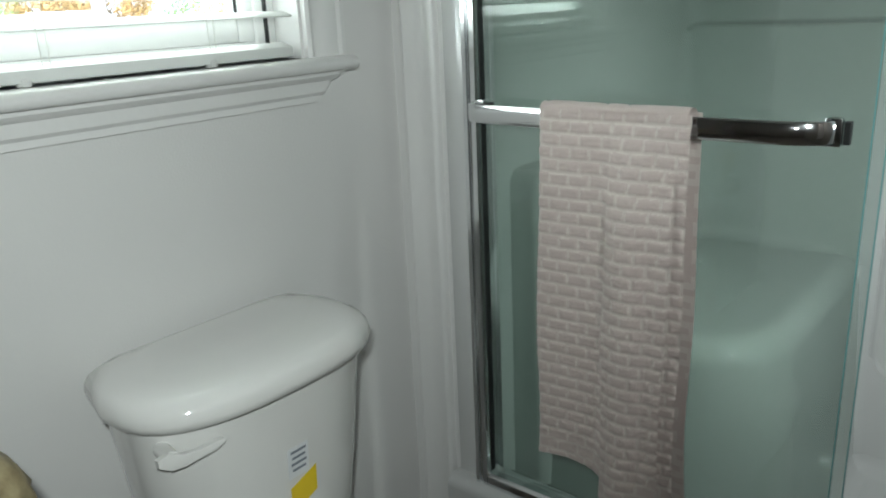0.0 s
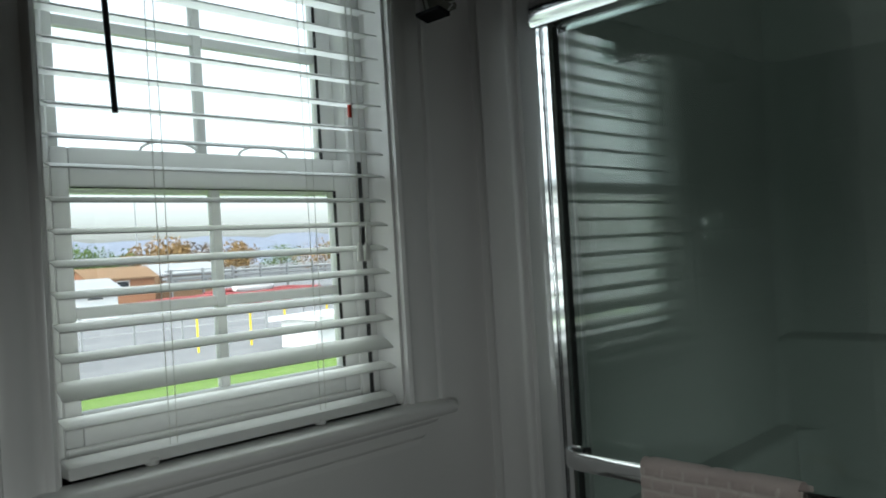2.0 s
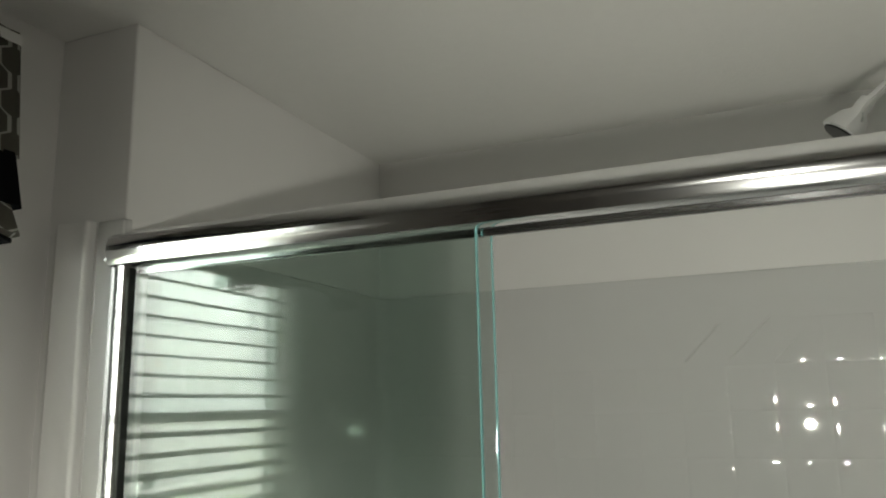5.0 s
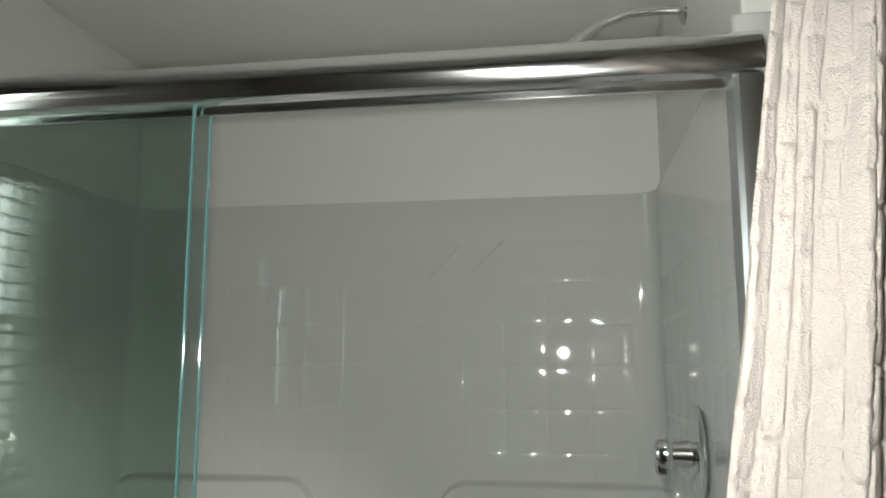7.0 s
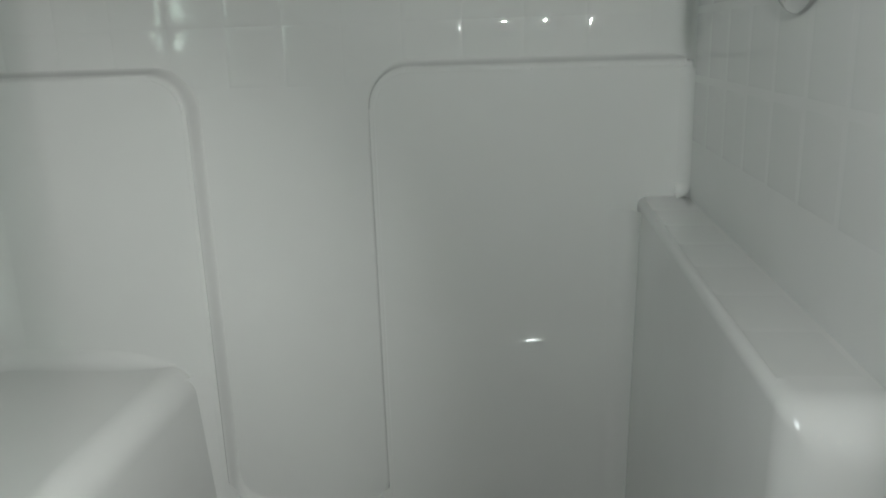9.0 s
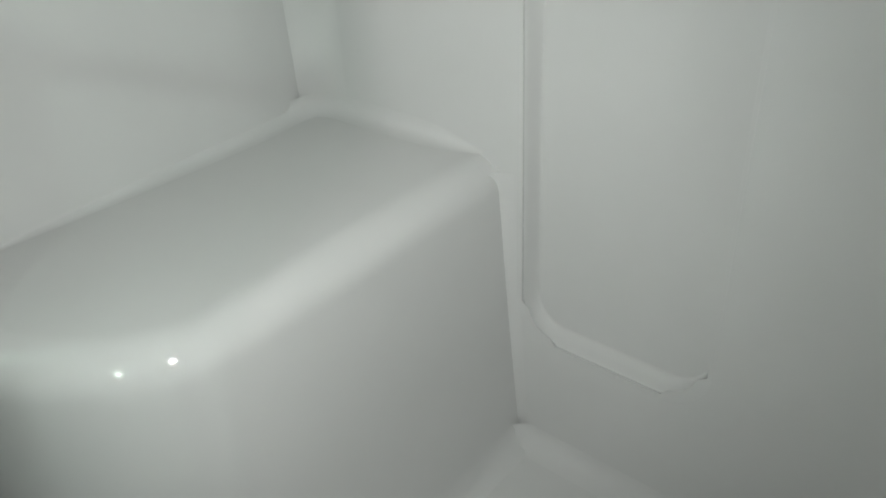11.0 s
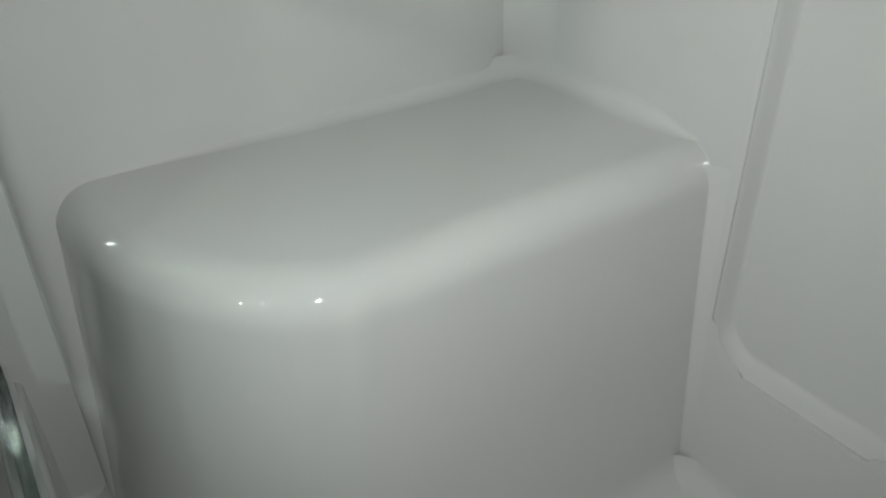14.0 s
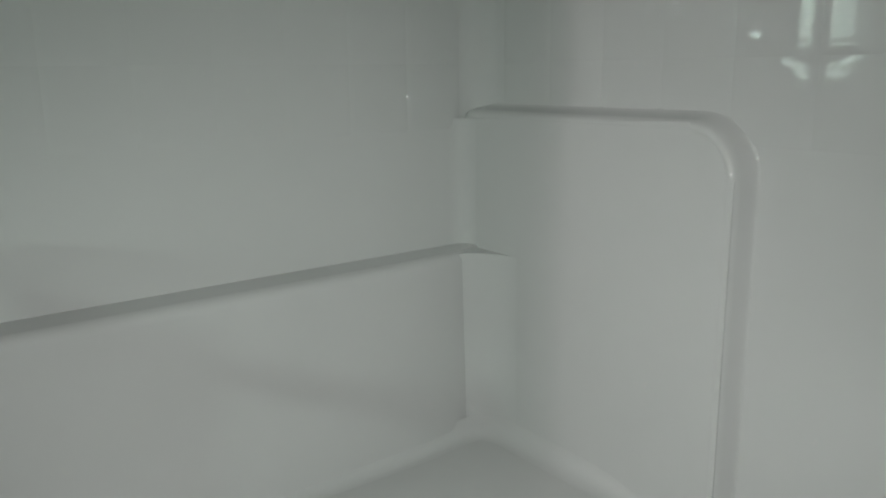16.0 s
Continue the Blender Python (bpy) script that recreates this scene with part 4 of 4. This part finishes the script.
# long towel hanging from a hook on the side wall, close to the walker's way
hung = thing("hanging_towel", "long pale beige towel with woven blocks hanging from a wall hook", "towel", (1.62, -0.52, 1.98))
ht = bmesh.new()
rows = []
NU, NV = 160, 420
for j in range(NV + 1):
    g = j / NV
    z = 1.985 - 1.35 * g
    row = []
    spread = 0.45 + 0.55 * min(1.0, g * 1.6) ** 0.8
    edge = max(1.418, 1.432 + 0.141 * (z - 1.30))
    for i in range(NU + 1):
        f = i / NU
        fold = 0.020 * math.sin(f * 14 + 0.7 * math.sin(g * 3)) + 0.008 * math.sin(f * 33 + 2 * g)
        x = edge + f * 0.27 * spread
        y = -0.53 + fold * spread * min(1.0, f * 6) + 0.05 * f
        h = brick_relief(z, f * 0.40 + 0.009 * noise.noise((f * 7, g * 9, 3)) + 0.003 * noise.noise((f * 20, g * 30, 5)), 0.046, 0.026)
        row.append(ht.verts.new((x, y - 0.0042 * h - 0.0018 * noise.noise((f * 60, z * 60, 7)), z)))
    rows.append(row)
for a, b in zip(rows, rows[1:]):
    for i in range(NU):
        ht.faces.new((a[i], a[i + 1], b[i + 1], b[i]))
bmesh.ops.solidify(ht, geom=ht.faces[:], thickness=-0.006)
put("cloth", ht, TERRYW, hung, "", 80)
hook = tube([(ROOM_X - 0.002, -0.52, 1.97), (1.70, -0.52, 1.965), (1.60, -0.52, 1.972), (1.585, -0.52, 1.99), (1.583, -0.52, 2.015)], 0.006, 10)
turned([(0.0, 0.0), (0.0, 0.022), (0.005, 0.02), (0.006, 0.0)], pose(ROOM_X, -0.52, 1.97, 0, -90), 20, hook)
tagged(part("wall_hook", hook, CHROME, None, "", 40), "long chrome robe hook on the side wall", "hook")

# ---- shower valve and head ----
valve = thing("shower_valve", "chrome single-lever shower valve with a round plate", "shower valve", (XR, 0.405, 1.296))
VM = pose(XR - 0.003, 0.405, 1.296, 0, -90, 0)
put("escutcheon", turned([(0.0, 0.0), (0.0, 0.080), (0.003, 0.081), (0.007, 0.078), (0.012, 0.06), (0.015, 0.034), (0.016, 0.0)], VM, 48), CHROME, valve, "round polished plate", 40)
put("stem", turned([(0.012, 0.0), (0.012, 0.024), (0.030, 0.022), (0.046, 0.021), (0.046, 0.0)], VM, 28), CHROME, valve, "", 40)
lev = turned([(0.046, 0.0), (0.046, 0.025), (0.052, 0.027), (0.066, 0.026), (0.074, 0.020), (0.077, 0.0)], VM, 28)
loft([[(XR - 0.066 + a * r, 0.405 + b * r, 1.296 + dz) for a, b in ((0.7, -1), (1, 0), (0.7, 1), (-0.7, 1), (-1, 0), (-0.7, -1))] for dz, r in ((-0.012, 0.012), (-0.030, 0.011), (-0.038, 0.007))], lev)
put("lever", lev, CHROME, valve, "domed chrome lever handle", 40)
head = thing("wall_shower", "small chrome shower head on a bent arm", "shower head", (XR, 0.45, 2.08))
put("arm", tube([(1.585, 0.45, 2.120), (1.53, 0.45, 2.124), (1.48, 0.45, 2.122), (1.425, 0.45, 2.104), (1.382, 0.45, 2.068)], 0.0085, 12), CHROME, head, "bent chrome arm", 60)
put("flange", turned([(0.0, 0.0), (0.0, 0.028), (0.004, 0.027), (0.010, 0.014), (0.010, 0.0)], pose(1.587, 0.45, 2.120, 0, -90, 0), 24), CHROME, head, "", 40)
HM = look((1.382, 0.45, 2.070), (1.315, 0.45, 1.992))
hb = turned([(0.006, 0.0), (0.006, 0.013), (-0.006, 0.015), (-0.018, 0.014), (-0.022, 0.016), (-0.034, 0.026), (-0.058, 0.036), (-0.066, 0.037), (-0.068, 0.034), (-0.068, 0.0)], HM, 28)
put("spray_head", hb, CHROME, head, "bell-shaped spray head", 40)
put("spray_face", turned([(-0.0682, 0.0), (-0.0682, 0.032), (-0.0705, 0.030), (-0.0705, 0.0)], HM, 24), BLACKRUB_SHADE, head, "dark nozzle face", 40)


drain = thing("shower_drain", "round brushed metal drain cover with small holes in the shower floor", "drain", (0.895, 0.432, PAN))
DM = pose(0.895, 0.432, PAN)
put("cover", turned([(0.0, 0.0), (0.0, 0.060), (0.002, 0.059), (0.004, 0.054), (0.0035, 0.0)], DM, 32), DRAINMETAL, drain, "thin domed metal cover", 40)
for ring, count in ((0.016, 6), (0.032, 12)):
    for k in range(count):
        a = 2 * math.pi * k / count
        put("hole", turned([(0.0, 0.0), (0.0, 0.0045), (0.0046, 0.0045), (0.0046, 0.0)], pose(0.895 + ring * math.cos(a), 0.432 + ring * math.sin(a), PAN), 8), BLACKRUB_SHADE, drain)


# ---- the yard outside ----
GZ = -1.0
gr = bmesh.new()
box(-2500, 60, -2000, 2000, GZ - 0.5, GZ, bm=gr)
structure("ground", gr, GRAVEL, "grey gravel yard reaching to the horizon", "ground")
lawn = bmesh.new()
outline = [(-1.0, -30), (-17.5, -30)] + [(-17.6 - 0.6 * math.sin(k * 1.3) + 0.16 * k, -26 + 2.6 * k) for k in range(20)] + [(-1.0, 26)]
prism([(x, y) for x, y in outline], "z", GZ + 0.005, GZ + 0.03, bm=lawn)
structure("lawn", lawn, GRASS, "strip of green lawn beside the house", "lawn")


def gable_house(name, at, sx, sy, wall, roof, mat, roofmat, label, category, turn=0.0, windows=()):
    """A small building: board walls with windows and a pitched roof with eaves; its ridge runs along local y."""
    house = thing(name, label, category, at)
    m = pose(at[0], at[1], at[2], 0, 0, turn)

    def add(nm, bm, mt, parent=house, lab=""):
        bmesh.ops.transform(bm, matrix=m, verts=bm.verts[:])
        return put(nm, bm, mt, parent, lab)

    add("wall", prism([(-sx / 2, 0), (sx / 2, 0), (sx / 2, wall), (0, wall + roof), (-sx / 2, wall)], "y", -sy / 2, sy / 2), mat)
    for s in (-1, 1):
        e = 0.25
        add("roof", prism([(s * (sx / 2 + e), wall - roof * e / (sx / 2)), (0, wall + roof), (0, wall + roof + 0.12), (s * (sx / 2 + e), wall + 0.12 - roof * e / (sx / 2))], "y", -sy / 2 - e, sy / 2 + e), roofmat)
    for wy, wz, ww, wh in windows:
        wn_ = add("window", box(sx / 2 - 0.02, sx / 2 + 0.05, wy - ww / 2, wy + ww / 2, wz, wz + wh), TRIM)
        add("pane", box(sx / 2 + 0.04, sx / 2 + 0.07, wy - ww / 2 + 0.07, wy + ww / 2 - 0.07, wz + 0.07, wz + wh - 0.07), DARKGLASS, wn_)
    return house


gable_house("garden_shed", (-37.0, 12.6, GZ), 2.0, 2.4, 1.55, 0.45, WHITESIDE, GREYROOF, "small white sided garden shed on the gravel", "shed", 12, ((0.0, 1.1, 0.9, 0.22),))
gable_house("timber_cabin", (-62, 29.5, GZ), 4.2, 6.0, 1.9, 0.8, BROWN, GREYROOF, "brown timber display cabin with grey roof", "cabin", 8, ((-1.6, 1.0, 0.6, 0.6), (1.2, 1.0, 0.6, 0.6)))
gable_house("timber_cabin", (-58, 22.4, GZ), 3.4, 5.0, 1.9, 0.7, ORANGEWOOD, BROWN, "reddish cedar cabin with brown roof", "cabin", 4, ((0.0, 0.8, 1.0, 0.9),))
gable_house("utility_trailer", (-17.6, 11.9, GZ + 0.02), 1.2, 1.3, 0.75, 0.05, WHITESIDE, WHITESIDE, "low white utility trailer by the fence", "trailer", 20)

# stacked grey racks
rack = thing("pipe_rack", "long grey steel rack full of stacked pipes", "rack", (-55, 36, GZ))
for k in range(9):
    put("post", box(-56, -55.85, 26 + 2.6 * k, 26.15 + 2.6 * k, GZ, GZ + 2.3), STEEL, rack)
for k in range(7):
    put("rail", box(-55.8, -55.6, 25.5, 47.5, GZ + 0.7 + 0.24 * k, GZ + 0.78 + 0.24 * k), STEEL, rack)
for k in range(4):
    put("pipe_layer", tube([(-56.4, 25.6, GZ + 0.85 + 0.36 * k), (-56.4, 47.4, GZ + 0.85 + 0.36 * k)], 0.13, 8), GREYROOF, rack)

# heaps of red duct
heap = thing("red_duct_heap", "heap of bright red plastic ducts lying on the gravel", "duct heap", (-43, 25, GZ))
rnd = random.Random(4)
for k in range(46):
    y0 = 18.0 + 18 * rnd.random()
    x0 = -46 + 6 * rnd.random()
    z0 = GZ + 0.12 + 0.55 * rnd.random() * (1 - abs(y0 - 24) / 14)
    ln_ = 3 + 3 * rnd.random()
    a = rnd.uniform(-0.25, 0.25)
    put("duct", tube([(x0, y0, z0), (x0 + a * ln_, y0 + ln_ * 0.5, z0 + 0.10), (x0 + 1.4 * a * ln_, y0 + ln_, z0 - 0.06)], 0.13, 7), REDPIPE, heap, "", 60)

bundle = turned([(-1.6, 0.0), (-1.6, 0.3), (-1.0, 0.42), (0.9, 0.42), (1.5, 0.3), (1.6, 0.0)], pose(-45, 26.5, GZ + 0.95, 90, 0, 8), 12)
tagged(part("tarpaulin_bundle", bundle, WHITESIDE, None, "", 60), "long white tarpaulin bundle lying on the red ducts", "bundle")
fence = thing("wire_fence", "thin galvanised post-and-wire fence across the gravel", "fence", (-22, 8, GZ))
for k in range(16):
    y = -8 + 1.5 * k
    put("post", tube([(-21.5 - 0.02 * k, y, GZ), (-21.5 - 0.02 * k, y, GZ + 1.15)], 0.03, 6), STEEL, fence)
for y in (9.4, 11.1, 12.3, 13.9):
    put("marker_post", tube([(-19.6, y, GZ), (-19.6, y, GZ + 1.0)], 0.03, 8), YELLOW, fence, "yellow marker post")
for z in (0.1, 0.6, 1.1):
    put("wire", tube([(-21.5, -8, GZ + z), (-21.8, 25, GZ + z)], 0.012, 5), STEEL, fence)


def tree(at, height, width, leafmat, label, seed):
    r = random.Random(seed)
    t = thing("tree", label, "tree", at)
    x, y, z = at
    tb_ = tube([(x, y, z), (x + 0.1, y, z + height * 0.3), (x, y + 0.1, z + height * 0.75)], 0.2, 8, None, [0.05 * height, 0.035 * height, 0.01 * height])
    for k in range(6):
        a = r.uniform(0, 6.28)
        h0 = height * r.uniform(0.25, 0.6)
        tube([(x, y, z + h0), (x + math.cos(a) * width * 0.3, y + math.sin(a) * width * 0.3, z + h0 + height * 0.2)], 0.1, 6, tb_, [0.018 * height, 0.006 * height])
    put("trunk", tb_, BARK, t)
    verts, faces = [], []
    blobs = [(r.gauss(0, 0.30) * width, r.gauss(0, 0.30) * width, height * r.uniform(0.34, 0.9), width * r.uniform(0.16, 0.34)) for _ in range(14)]
    for _ in range(900):
        bx, by, bz, br = blobs[r.randrange(14)]
        d = Vector((r.gauss(0, 1), r.gauss(0, 1), r.gauss(0, 0.8))).normalized() * br * r.uniform(0.55, 1.05)
        c = Vector((x + bx, y + by, z + bz)) + d
        s = height * r.uniform(0.018, 0.045)
        u = Vector((r.gauss(0, 1), r.gauss(0, 1), r.gauss(0, 1))).normalized()
        v = u.orthogonal().normalized()
        n = len(verts)
        verts += [c + u * s, c + v * s * 0.8, c - u * s, c - v * s * 0.8]
        faces.append((n, n + 1, n + 2, n + 3))
    me = bpy.data.meshes.new("crown")
    me.from_pydata(verts, [], faces)
    me.materials.append(leafmat)
    ob = new("crown", me)
    ob.parent = t
    ob.matrix_parent_inverse = Matrix.Translation(at).inverted()
    return t


rt = random.Random(11)
for k in range(34):
    y = 8 + 4.6 * k + rt.uniform(-2, 2)
    x = -118 + rt.uniform(-14, 10)
    mt, lab = ((LEAFG, "green leafy tree at the edge of the yard"), (LEAFO, "orange autumn tree at the edge of the yard"), (LEAFB, "brown autumn tree at the edge of the yard"))[0 if k < 9 else rt.choice((1, 2, 2, 1, 0))]
    tree((x, y, GZ), rt.uniform(4.5, 7.0), rt.uniform(5, 8), mt, lab, k)
for k in range(5):
    tree((-64 - 3 * k, 14 + 3.2 * k, GZ), rt.uniform(3.6, 5.0), rt.uniform(4, 5), LEAFG, "green leafy tree behind the cabins", 90 + k)

# far hills: one long ridge, the haze of distance put into its blue-grey colour
ridge = bmesh.new()
prev = None
for k in range(81):
    y = -500 + 35 * k
    h = 66 + 14 * noise.noise((y * 0.004, 3, 0)) + 7 * noise.noise((y * 0.015, 7, 0))
    row = [ridge.verts.new((-1500, y, GZ - 2)), ridge.verts.new((-1560, y, GZ + h * 0.6)), ridge.verts.new((-1660, y, GZ + h))]
    if prev:
        for a in range(2):
            ridge.faces.new((prev[a], row[a], row[a + 1], prev[a + 1]))
    prev = row
structure("backdrop", ridge, HILL, "low hills on the horizon, distance haze painted in as blue-grey", "hills", 60)
mast = thing("radio_mast", "thin grey lattice mast far beyond the yard", "mast", (-140, 60, GZ))
put("pole", tube([(-140, 60, GZ), (-140, 60, GZ + 20)], 0.12, 6), STEEL, mast)
